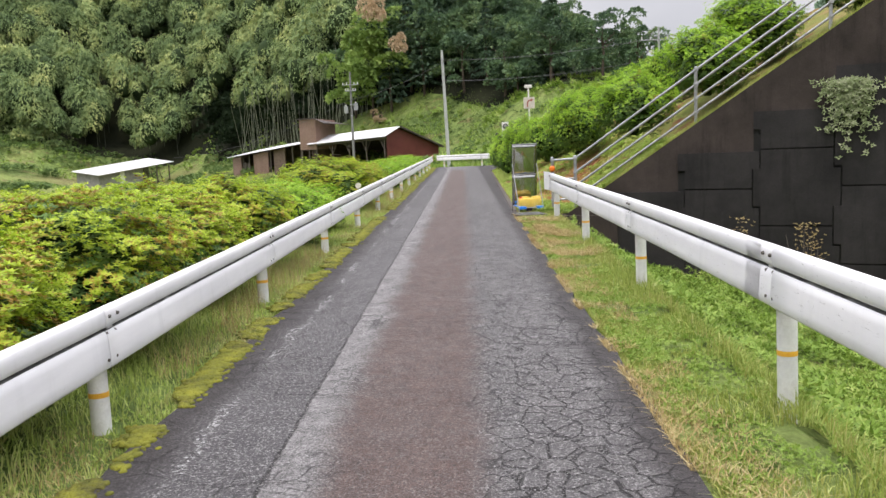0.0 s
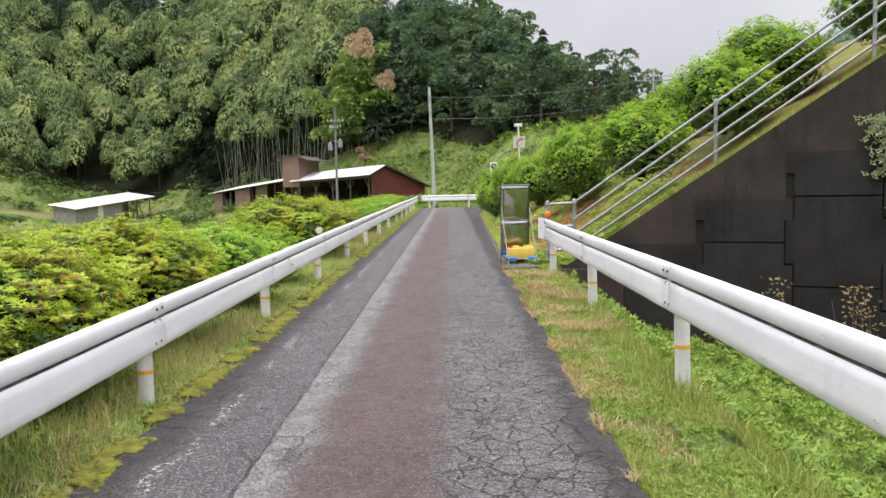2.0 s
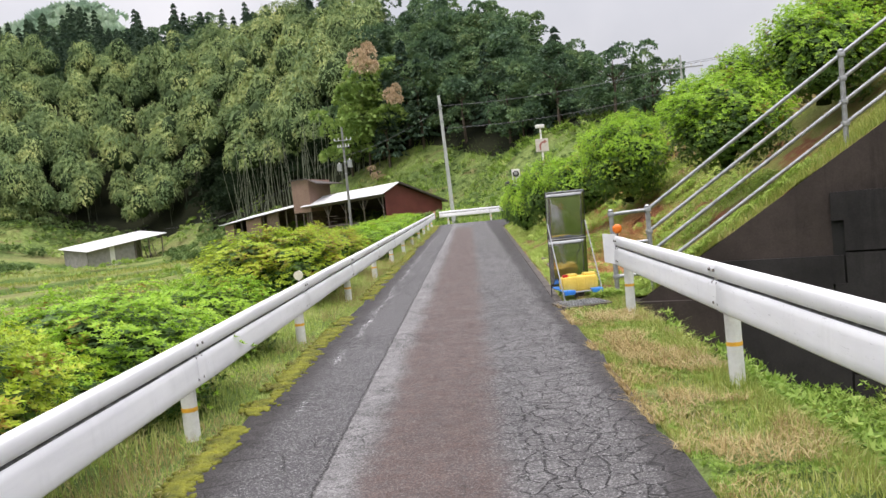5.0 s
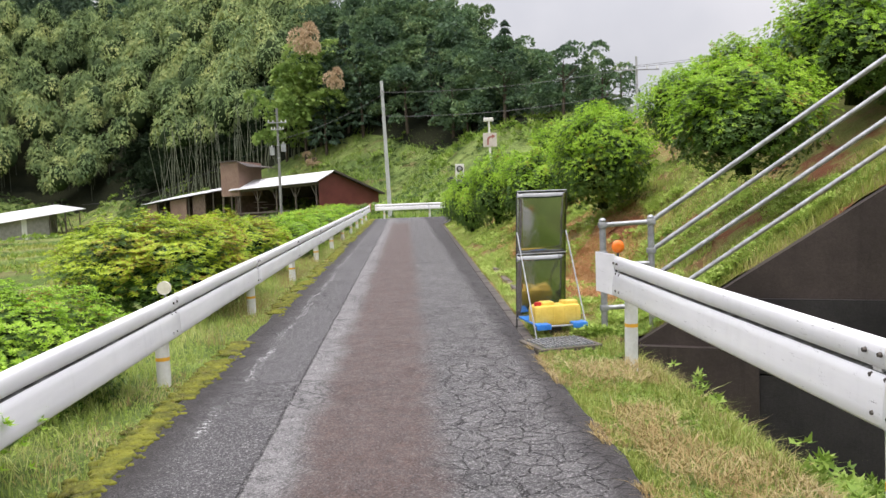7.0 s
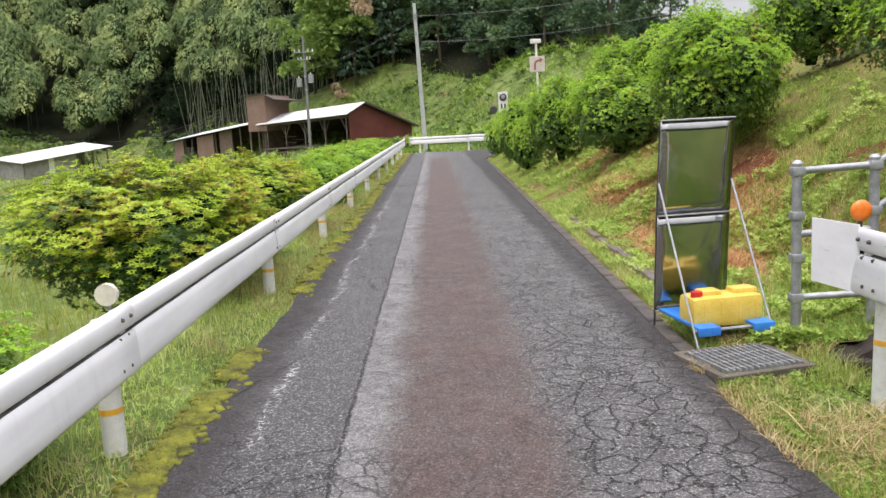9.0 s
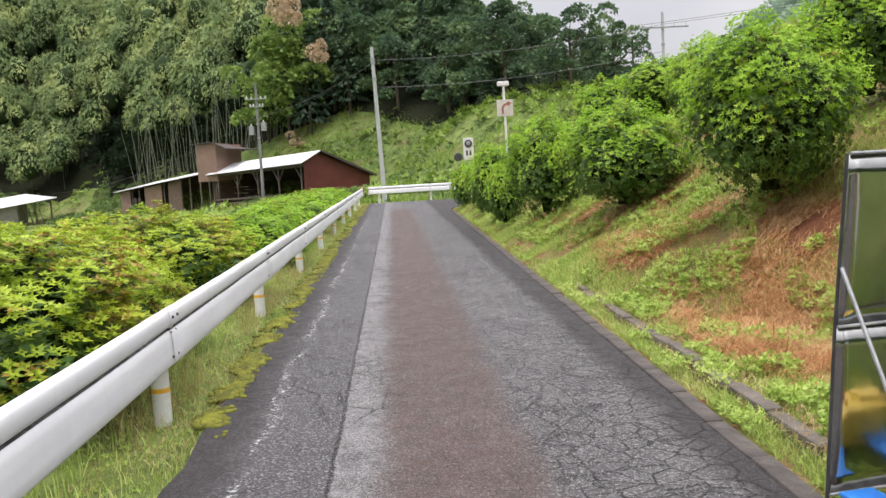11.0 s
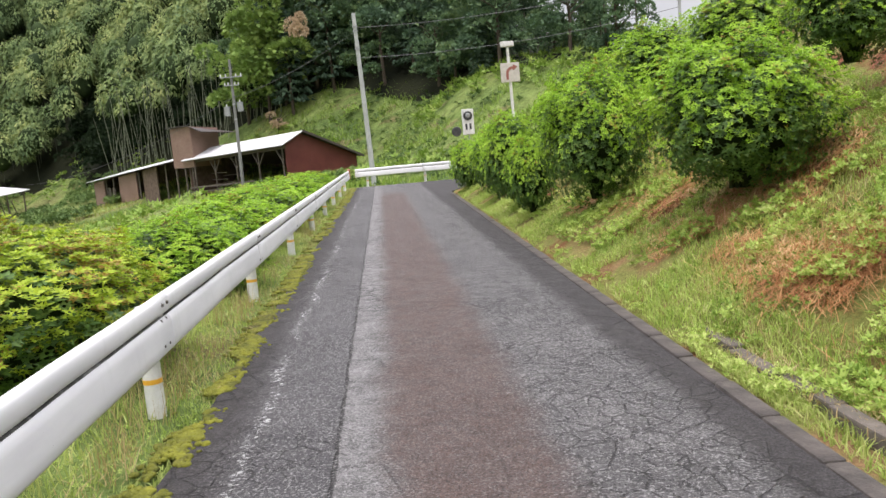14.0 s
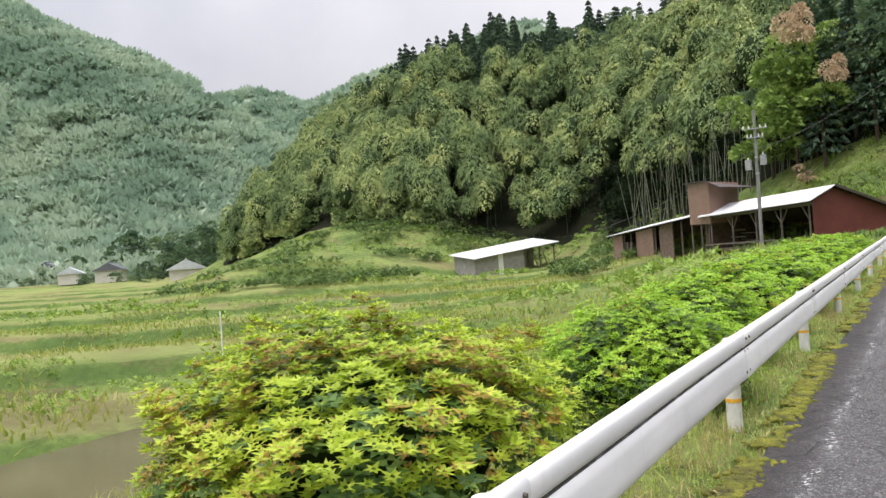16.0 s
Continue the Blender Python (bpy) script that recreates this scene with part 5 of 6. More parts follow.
for x, k, sc in ((-6.0, 0, 0.95), (-3.0, 1, 0.8), (1.0, 2, 0.85), (5, 3, 0.75), (9, 4, 0.7), (13, 1, 0.62), (16, 0, 0.55)):
    y = float(np.interp(x, EDGE_X, EDGE_Y)) + 0.8
    tree(x, y, BROADS[k], BROADLEAF, 8 * sc, "leafy broadleaf tree at the edge of the woods", scale=sc)
random.seed(4)
tall_tree = tree(-9.5, 99.5, broad_crown(42, 9.0, 16, 220, 0.3), BRIGHT_TREE, 10, "tall leafy tree with a withered orange-tan top", scale=1.3)
tall_tree.matrix_basis = pose(-9.5, 98.0, float(land(-9.5, 98.0)), 0, 0, 0)
for cx_, cy_, cz_, sc_ in ((1.0, -2.2, 9.6, 0.95), (3.7, -3.4, 6.3, 0.62)):
    v, f = broad_crown(91, 4.0, 7, 320, 0.22)
    me = fast_mesh("withered_crown", v * sc_ * np.array([0.75, 0.75, 1.1]), f)
    me.materials.append(TAN_LEAF)
    clump = again("withered_crown", me, tall_tree, Matrix.Translation((cx_, cy_, cz_)))
    tagged(clump, "withered orange-tan leaf clump")
for x, y, k, sc in ((-1.5, 98, 0, 0.9), (3.5, 91, 1, 0.9), (9.5, 83, 2, 0.9), (-5.0, 98, 3, 1.15), (-7.2, 96.5, 1, 0.95), (-3.4, 96, 2, 0.95), (-9.0, 101, 0, 1.2)):
    tree(x, y, CEDARS[k], CEDAR, 10 * sc, "dark green cedar at the edge of the woods", "cedar_tree", scale=sc)
for x, y, k, sc in ((-11.8, 100.5, 3, 1.15), (-8.0, 99.0, 1, 1.2)):
    tree(x, y, BROADS[k], BRIGHT_TREE, 9 * sc, "fresh green broadleaf tree at the edge of the woods", scale=sc)
for x, y, sc in ((-15.6, 97.0, 0.42), (-8.6, 95.0, 0.3)):
    tree(x, y, broad_crown(93, 6.0, 7, 120, 0.4), TAN_LEAF, 6 * sc, "withered tan bush at the edge of the grove", "withered_bush", 0.07, sc)


# ---- far mountains ----
def peaks(x, y):
    one = 210 * np.exp(-((x + 560) / 180) ** 2 - ((y - 305) / 125) ** 2) + 60 * np.exp(-((x + 330) / 110) ** 2 - ((y - 330) / 90) ** 2)
    two = 238 * np.exp(-((y - 980) / 190) ** 2) * step(x, -1700, -1000) * (1 - step(x, -420, -150)) * (1 + 0.07 * np.sin(x * 0.011) + 0.04 * np.sin(x * 0.027))
    three = 165 * np.exp(-((x - 450) / 170) ** 2 - ((y - 830) / 160) ** 2)
    return np.maximum(np.maximum(one, two), three) - 6


mx = np.linspace(-1500, 900, 150)
my = np.linspace(170, 1300, 90)
MX, MY = np.meshgrid(mx, my)
MZ = peaks(MX, MY) + 3 * np.sin(MX * 0.05) * np.cos(MY * 0.06)
idx = np.arange(MX.size).reshape(MX.shape)
quads = np.stack([idx[:-1, :-1], idx[:-1, 1:], idx[1:, 1:], idx[1:, :-1]], -1).reshape(-1, 4)
tagged(surface("mountain_ground", np.stack([MX, MY, MZ], -1).reshape(-1, 3), quads, HAZY_WOODS, True), "far wooded mountainsides across the valley, haze put into their colour", "mountain", kind="structure")


def canopy(seed, n):
    r = np.random.default_rng(seed)
    d = ball(n, r)
    d[:, 2] = np.abs(d[:, 2])
    return flakes(d * np.array([1, 1, 0.62]), d + np.array([0, 0, 0.3]), 0.34, r, 0.55)


CANOPY = [canopy(k, 60) for k in range(6)]
x, y = rng.uniform(-640, -190, 5200), rng.uniform(175, 330, 5200)
z = peaks(x, y)
keep = z > -3
v, f = spread(CANOPY, x[keep], y[keep], z[keep], rng.uniform(3.5, 8.5, keep.sum()), rng)
tagged(surface("mountain_woods", v, f, HAZY_WOODS), "wooded mountainside across the valley, haze put into its pale green", "woods", kind="stuff")
x, y = rng.uniform(-1400, -150, 2400), rng.uniform(700, 985, 2400)
x, y = np.concatenate([x, rng.uniform(200, 800, 700)]), np.concatenate([y, rng.uniform(600, 840, 700)])
z = peaks(x, y)
keep = z > 5
v, f = spread(CANOPY, x[keep], y[keep], z[keep], rng.uniform(9, 17, keep.sum()), rng)
tagged(surface("mountain_woods", v, f, HAZY_WOODS), "distant wooded ridge under low cloud, haze put into its pale colour", "woods", kind="stuff")

# ---- pipe fence up the slope ----
FENCE = [(3.03, 19.54, 0.22), (5.40, 18.82, 1.92), (7.77, 18.10, 3.60), (10.14, 17.38, 5.28)]
fence = thing("pipe_fence", (3.03, 19.54, 0.2), "grey galvanised four-rail pipe fence climbing the bank", "fence")
off = Vector((3.03, 19.54, 0.2))


def fence_post(p, tall=1.1):
    p = Vector(p) - off
    bm = fresh()
    rod(bm, p + Vector((0, 0, -0.3)), p + Vector((0, 0, tall)), 0.033, seg=14)
    post = part("post", bm, GALV, fence, "", True)
    for h in (0.19, 0.45, 0.72, 1.0):
        bm = fresh()
        box(bm, p + Vector((0, 0, h * tall / 1.05)), (0.085, 0.085, 0.06), bevel=0.014)
        part("clamp", bm, GALV, post, "", True)
    bm = fresh()
    rod(bm, p + Vector((0, 0, tall)), p + Vector((0, 0, tall + 0.02)), 0.038, 0.02, 14)
    part("cap", bm, GALV, post, "", True)


for p in FENCE:
    fence_post(p)
fence_post((2.55, 19.6, 0.2))
for a, b in zip(FENCE[:-1], FENCE[1:]):
    for h in (0.19, 0.45, 0.72, 1.0):
        bm = fresh()
        rod(bm, Vector(a) - off + Vector((0, 0, h * 1.05)), Vector(b) - off + Vector((0, 0, h * 1.05)), 0.0245, seg=12)
        part("rail", bm, GALV, fence, "", True)
for h in (0.19, 0.60, 1.0):
    bm = fresh()
    rod(bm, Vector((2.55, 19.6, 0.2 + h * 1.05)) - off, Vector((3.03, 19.54, 0.22 + h * 1.05)) - off, 0.0245, seg=12)
    part("rail", bm, GALV, fence, "", True)

# ---- drain with its grate ----
grate = thing("drain_grate", (1.98, 19.03, 0.165), "galvanised drain grate in a concrete rim beside the lane", "grate", 14)
bm = fresh()
for x0, y0, sx, sy in ((0, -0.26, 0.62, 0.05), (0, 0.26, 0.62, 0.05), (-0.29, 0, 0.05, 0.5), (0.29, 0, 0.05, 0.5)):
    box(bm, (x0, y0, -0.03), (sx, sy, 0.08), bevel=0.006)
part("rim", bm, KERB, grate)
for k in range(13):
    bm = fresh()
    box(bm, (-0.24 + 0.04 * k, 0, 0.008), (0.008, 0.46, 0.03))
    part("bar", bm, GALV, grate)
for k in range(4):
    bm = fresh()
    box(bm, (0, -0.18 + 0.12 * k, 0.012), (0.5, 0.006, 0.02))
    part("cross_bar", bm, GALV, grate)
bm = fresh()
box(bm, (0, 0, -0.1), (0.56, 0.48, 0.1))
part("pit", bm, DARK_STEEL, grate)

# ---- polished sheet on a frame, tank and blue seats ----
def make_mirror():
    k = Nodes("polished_steel_sheet")
    h = k.math("ADD", k.noise(2.2, 3), k.math("MULTIPLY", k.noise(9, 3), 0.12))
    c = k.ramp(k.noise(5, 6), (0.3, (0.36, 0.36, 0.34)), (0.7, (0.46, 0.46, 0.44)))
    return k.done(c, k.ramp(k.noise(3, 5), (0.3, (0.10, 0.10, 0.10)), (0.7, (0.2, 0.2, 0.2))), 1.0, k.bump(h, 0.35, 0.03))


MIRROR = make_mirror()
BLUE = simple("blue_plastic", (0.02, 0.17, 0.58), (0.04, 0.24, 0.68), 10, 0.35)
YELLOW = simple("yellow_plastic", (0.66, 0.46, 0.07), (0.78, 0.56, 0.12), 8, 0.4)
RED_CAP = simple("red_plastic", (0.5, 0.02, 0.02), (0.6, 0.04, 0.03), 12, 0.4)
# stands behind the kerb, leaning towards the lane; local x runs along the sheet, -y towards the start of the lane
rack = thing("mirror_rack", (1.69, 19.98, 0.14), "mirror-polished steel sheet on a thin metal frame by the kerb", "rack", 9)
W = 0.54
FOOT, SEAM, TOP = Vector((0, 0, 0)), Vector((0, -0.07, 0.82)), Vector((0, -0.15, 1.48))


def on_leg(k, x0=0.0):
    """A point up the bent leg: 0 foot, 1 seam, 2 top."""
    p = FOOT.lerp(SEAM, k) if k <= 1 else SEAM.lerp(TOP, k - 1)
    return p + Vector((x0, 0, 0))


def sheet(name, k0, k1, label):
    """A thin metal sheet, a little wavy, between two heights of the legs."""
    n, m = 9, 9
    verts = []
    for i in range(n):
        for j in range(m):
            p = on_leg(k0 + (k1 - k0) * i / (n - 1), W * j / (m - 1))
            p.y -= 0.008 + 0.012 * math.sin(3.1 * i / (n - 1)) * math.sin(3.1 * j / (m - 1))
            verts.append(p)
    faces = [(i * m + j, i * m + j + 1, (i + 1) * m + j + 1, (i + 1) * m + j) for i in range(n - 1) for j in range(m - 1)]
    me = fast_mesh(name, verts, faces)
    me.materials.append(MIRROR)
    me.shade_smooth()
    ob = again(name, me, rack, Matrix())
    mod = ob.modifiers.new("thickness", "SOLIDIFY")
    mod.thickness, mod.offset = 0.003, 0
    return tagged(ob, label)


sheet("lower_sheet", 0.16, 0.995, "polished lower sheet")
sheet("upper_sheet", 1.005, 2.0, "polished upper sheet")
for x0 in (0.0, W):
    bm = fresh()
    rod(bm, on_leg(0, x0), on_leg(1, x0), 0.008, seg=8)
    rod(bm, on_leg(1, x0), on_leg(2, x0), 0.008, seg=8)
    part("leg", bm, DARK_STEEL, rack, "dark thin leg", True)
    bm = fresh()
    rod(bm, on_leg(1.35, x0) + Vector((0, -0.012, 0)), Vector((x0, -0.70, 0.0)), 0.008, seg=8)
    part("brace", bm, GALV, rack, "thin bare metal brace", True)
for k in (0.16, 1.0, 2.0):
    bm = fresh()
    rod(bm, on_leg(k) + Vector((0, -0.015, 0)), on_leg(k, W) + Vector((0, -0.015, 0)), 0.007, seg=8)
    part("frame_bar", bm, GALV, rack, "", True)
bm = fresh()
rod(bm, (0, -0.645, 0.13), (W, -0.645, 0.13), 0.011, seg=8)
part("frame_bar", bm, GALV, rack, "", True)
for x0 in (0.08, 0.46):
    bm = fresh()
    box(bm, (x0, -0.38, 0.15), (0.15, 0.62, 0.022), bevel=0.009)
    box(bm, (x0, -0.685, 0.132), (0.15, 0.03, 0.058), bevel=0.009)
    part("shelf_slat", bm, BLUE, rack, "bright blue plastic slat", True)
bm = fresh()
box(bm, (0.27, -0.45, 0.06), (0.12, 0.1, 0.16), bevel=0.01)
part("prop_block", bm, KERB, rack, "grey concrete block")
tank = thing("water_tank", (1.66, 19.97, 0.09), "yellow plastic jerry tank with red cap on blue slats", "tank", 9)
bm = fresh()
box(bm, (0.30, -0.46, 0.275), (0.50, 0.24, 0.21), bevel=0.05)
body = part("body", bm, YELLOW, tank, "", True)
for x0, w0 in ((0.21, 0.14), (0.45, 0.17)):
    bm = fresh()
    box(bm, (x0, -0.46, 0.385), (w0, 0.13, 0.055), bevel=0.022)
    part("shoulder", bm, YELLOW, body, "", True)
for x0 in (0.13, 0.25, 0.37, 0.49):
    bm = fresh()
    box(bm, (x0, -0.46, 0.275), (0.014, 0.247, 0.16), bevel=0.006)
    part("rib", bm, YELLOW, body, "", True)
bm = fresh()
rod(bm, (0.11, -0.50, 0.375), (0.11, -0.50, 0.41), 0.038, seg=18)
part("cap", bm, RED_CAP, tank, "red screw cap", True)

# ---- utility poles and wires ----
def utility_pole(x, y, z, lean_x, tall, r0, label, parts, paint=None):
    ob = thing("utility_pole", (x, y, z), label, "utility pole", 0, "utility poles")
    bm = fresh()
    rod(bm, (0, 0, -0.5), (lean_x, 0, tall), r0, r0 * 0.68, 14)
    part("pole", bm, paint or CONCRETE_POLE, ob, "", True)
    for h in parts.get("bands", ()):
        bm = fresh()
        rod(bm, (lean_x * h / tall, 0, h), (lean_x * h / tall, 0, h + 0.1), r0 * 0.95, seg=14)
        part("band", bm, GALV, ob, "", True)
    for h, half in parts.get("arms", ()):
        bm = fresh()
        box(bm, (lean_x * h / tall, -0.12, h), (half * 2, 0.07, 0.07), bevel=0.008)
        arm = part("crossarm", bm, GALV, ob)
        for k in (-0.9, -0.45, 0.45, 0.9):
            bm = fresh()
            rod(bm, (lean_x * h / tall + k * half, -0.12, h + 0.03), (lean_x * h / tall + k * half, -0.12, h + 0.22), 0.045, 0.03, 10)
            part("insulator", bm, POST_WHITE, arm, "", True)
    for h, sx in parts.get("cans", ()):
        bm = fresh()
        rod(bm, (sx, -0.05, h), (sx, -0.05, h + 0.62), 0.21, 0.21, 16)
        can = part("transformer", bm, GALV, ob, "pale grey transformer can", True)
        bm = fresh()
        rod(bm, (sx, -0.05, h + 0.62), (sx, -0.05, h + 0.78), 0.05, 0.03, 8)
        part("bushing", bm, POST_WHITE, can, "", True)
    return ob


utility_pole(-0.43, 63.2, 0.1, -0.22, 8.25, 0.135, "plain grey concrete utility pole at the bend", {"bands": (7.55, 7.35, 6.5)})
utility_pole(-9.5, 79.1, -0.4, 0.05, 8.9, 0.125, "utility pole with transformers in front of the red barn", {"arms": ((7.75, 0.75), (7.2, 0.5)), "cans": ((5.2, -0.46), (5.45, 0.44)), "bands": (4.9, 5.9)}, DARK_POLE)
utility_pole(13.72, 58.0, -0.2, 0.0, 8.8, 0.09, "slim utility pole with a wide crossarm behind the bushes", {"arms": ((8.05, 1.25),), "bands": (7.2,), "cans": ((5.4, -0.35),)})


def wire(a, b, sag, label="thin dark overhead wire between utility poles"):
    a, b = Vector(a), Vector(b)
    bm = fresh()
    rings = []
    for k in range(17):
        t = k / 16
        p = a.lerp(b, t) - Vector((0, 0, sag * 4 * t * (1 - t)))
        side = (b - a).cross(Vector((0, 0, 1))).normalized() * 0.015
        rings.append([bm.verts.new(p + side), bm.verts.new(p + Vector((0, 0, 0.02))), bm.verts.new(p - side)])
    for r0, r1 in zip(rings[:-1], rings[1:]):
        for k in range(3):
            bm.faces.new((r0[k], r0[(k + 1) % 3], r1[(k + 1) % 3], r1[k]))
    tagged(part("overhead_wire", bm, DARK_STEEL), label, "wire", "overhead wires")


wire((-0.63, 63.2, 7.65), (13.72, 58.0, 8.0), 0.35)
wire((-0.6, 63.2, 6.2), (13.72, 58.0, 6.7), 0.4)
wire((-0.63, 63.2, 7.5), (-9.5, 79.1, 6.0), 0.35)
wire((-9.5, 79.1, 6.0), (-43.0, 126.0, 1.2), 1.2)
wire((13.72, 58.0, 8.0), (60, 30, 12.0), 1.0)
wire((12.6, 58.0, 8.0), (58, 34, 12.6), 1.0)

# ---- signs at the bend ----
SIGN_WHITE = simple("sign_white", (0.5, 0.47, 0.43), (0.62, 0.58, 0.53), 10, 0.5, dirt=(0.36, 0.3, 0.26))
SIGN_RED = simple("faded_sign_red", (0.28, 0.09, 0.07), (0.36, 0.14, 0.11), 12, 0.55)
SIGN_BLACK = simple("sign_black", (0.02, 0.02, 0.022), (0.05, 0.05, 0.05), 12, 0.5)
sign = thing("curve_sign", (4.30, 47.6, 0.1), "square sign with a faded red right-bend arrow on a white post", "road sign", 0)
bm = fresh()
rod(bm, (0.05, 0, -0.4), (-0.02, 0, 4.42), 0.045, seg=12)
part("post", bm, POST_WHITE, sign, "", True)
bm = fresh()
box(bm, (0.0, -0.06, 3.58), (0.60, 0.03, 0.60), bevel=0.02)
plate = part("plate", bm, SIGN_WHITE, sign, "weathered pinkish-white plate")
bm = fresh()
pts = [(-0.13, -0.22), (-0.05, -0.22)] + [(0.12 - 0.17 * math.cos(a), -0.02 + 0.13 * math.sin(a)) for a in np.linspace(0, 1.35, 6)]
pts += [(0.10, 0.05), (0.24, 0.16), (0.10, 0.25), (0.10, 0.19)] + [(0.12 - 0.25 * math.cos(a), -0.02 + 0.21 * math.sin(a)) for a in np.linspace(1.4, 0, 6)]
prism(bm, [(x, 0, 3.58 + z) for x, z in pts], (0, -0.081, 0), (0, -0.077, 0))
part("arrow", bm, SIGN_RED, plate, "faded red bend arrow")
bm = fresh()
box(bm, (-0.03, 0, 4.46), (0.42, 0.16, 0.17), bevel=0.03)
part("lamp_head", bm, POST_WHITE, sign, "white flat lamp head")
# two round mirrors in a white frame by the bushes
mirror = thing("signal_board", (3.09, 49.8, 0.1), "white board with a dark round lamp on a post", "signal", 0)
bm = fresh()
rod(bm, (0, 0.03, -0.3), (0, 0.03, 2.2), 0.035, seg=10)
part("post", bm, GALV, mirror, "", True)
bm = fresh()
box(bm, (0, 0, 2.22), (0.40, 0.05, 0.86), bevel=0.02)
part("board", bm, POST_WHITE, mirror, "white board")
for zz in (2.42,):
    bm = fresh()
    rod(bm, (0, -0.028, zz), (0, -0.05, zz), 0.155, seg=24)
    lens = part("lamp", bm, SIGN_BLACK, mirror, "dark round lamp", True)
    bm = fresh()
    rod(bm, (0, -0.05, zz + 0.02), (0, -0.056, zz + 0.02), 0.085, 0.07, seg=20)
    part("glass", bm, GALV, lens, "", True)

for dx in (-0.07, 0.07):
    bm = fresh()
    box(bm, (dx, -0.028, 2.06), (0.07, 0.012, 0.2), bevel=0.004)
    part("mark", bm, SIGN_BLACK, mirror, "dark unreadable mark")
bm = fresh()
rod(bm, (-0.42, -0.03, 1.92), (-0.42, -0.07, 1.92), 0.17, 0.15, seg=24)
part("side_disc", bm, DARK_STEEL, mirror, "dark round disc on a bracket", True)
bm = fresh()
rod(bm, (-0.42, 0.0, 1.92), (0.0, 0.0, 1.92), 0.015, seg=8)
part("bracket", bm, GALV, mirror)

# ---- barns ----
def slab_part(name, pts, n, material, parent, label=""):
    bm = fresh()
    prism(bm, pts, (0, 0, 0), n)
    return part(name, bm, material, parent, label)


# local x runs along the open front to the far end, local y goes back into the building
barn = thing("barn", (-6.25, 77.75, 0.0), "open-fronted barn with white sheet roof and red gable", "barn", math.degrees(math.atan2(0.7565, -0.654)))
# local y here points away from the front, so depth is negative y in this turned frame
D = -1.0
L = 13.2
slab_part("gable_wall", [(0, 0, -0.3), (0, D * 6.0, -0.3), (0, D * 6.0, 1.5), (0, D * 1.35, 3.22), (0, 0, 2.55)], (0.08, 0, 0), RED_WALL, barn, "dark red sheet gable wall")
slab_part("back_wall", [(0, D * 6.0, -0.6), (L, D * 6.0, -0.9), (L, D * 6.0, 1.2), (0, D * 6.0, 1.4)], (0, -D * 0.08, 0), BROWN_WALL, barn)
slab_part("end_wall", [(L, 0, -0.9), (L, D * 6.0, -0.9), (L, D * 6.0, 1.2), (L, D * 1.35, 2.85), (L, 0, 2.2)], (-0.08, 0, 0), BROWN_WALL, barn)
slab_part("front_roof", [(-0.35, -D * 0.45, 2.50), (L + 0.3, -D * 0.45, 2.10), (L + 0.3, D * 1.35, 2.92), (-0.35, D * 1.35, 3.36)], (0, 0, 0.05), WHITE_ROOF, barn, "white corrugated sheet roof")
slab_part("back_roof", [(-0.35, D * 1.36, 3.36), (L + 0.3, D * 1.36, 2.92), (L + 0.3, D * 6.4, 1.1), (-0.35, D * 6.4, 1.36)], (0, 0, 0.05), DARK_ROOF, barn, "dark rusty sheet roof")
slab_part("barge_board", [(-0.40, D * 1.30, 3.30), (-0.40, D * 6.4, 1.28), (-0.40, D * 6.4, 1.44), (-0.40, D * 1.30, 3.47)], (0.06, 0, 0), DARK_ROOF, barn)
slab_part("floor", [(0.1, 0, -0.12), (L - 0.1, 0, -0.5), (L - 0.1, D * 5.9, -0.5), (0.1, D * 5.9, -0.12)], (0, 0, 0.06), EARTH, barn)
for k, x0 in enumerate((0.35, 3.3, 6.2, 9.2, 12.6)):
    bm = fresh()
    base = -0.15 - 0.03 * x0
    rod(bm, (x0, 0.02, base - 0.2), (x0, 0.02, 2.35 - 0.025 * x0), 0.075, 0.06, 8)
    post = part("post", bm, TIMBER, barn)
    for sx in (-0.75, 0.75):
        if 0 < x0 + sx < L:
            bm = fresh()
            rod(bm, (x0, 0.02, 1.35 - 0.03 * x0), (x0 + sx, 0.02, 2.3 - 0.027 * x0), 0.04, 0.035, 6)
            part("brace", bm, TIMBER, post)
slab_part("front_beam", [(0, 0.05, 2.28), (L, 0.05, 1.93), (L, 0.05, 2.1), (0, 0.05, 2.46)], (0, -0.12, 0), TIMBER, barn)
for zz in (0.15, 0.5):
    slab_part("fence_board", [(4.0, 0.1, zz - 0.3), (L, 0.1, zz - 0.55), (L, 0.1, zz - 0.43), (4.0, 0.1, zz - 0.18)], (0, -0.04, 0), TIMBER, barn)
for k in range(5):
    bm = fresh()
    box(bm, (10.4, D * (1.0 + 0.9 * (k % 2)), 0.25 * k), (2.2, 0.06, 0.05))
    part("stored_board", bm, TIMBER, barn)

tower = thing("feed_tower", (-14.3, 87.3, 0.35), "faded pink sheet-metal loft on posts beside the barn", "loft", math.degrees(math.atan2(0.7565, -0.654)))
slab_part("front_wall", [(-0.5, 0.35, 1.25), (2.7, 0.35, 1.25), (2.7, 0.35, 4.35), (-0.5, 0.35, 4.35)], (0, D * 0.06, 0), PINK_WALL, tower, "faded pink sheet wall")
slab_part("side_wall", [(-0.5, 0.28, 1.25), (-0.5, D * 2.0, 1.25), (-0.5, D * 2.0, 4.15), (-0.5, 0.28, 4.33)], (0.06, 0, 0), PINK_WALL, tower)
slab_part("side_wall", [(2.7, 0.28, 1.25), (2.7, D * 2.0, 1.25), (2.7, D * 2.0, 4.15), (2.7, 0.28, 4.33)], (-0.06, 0, 0), PINK_WALL, tower)
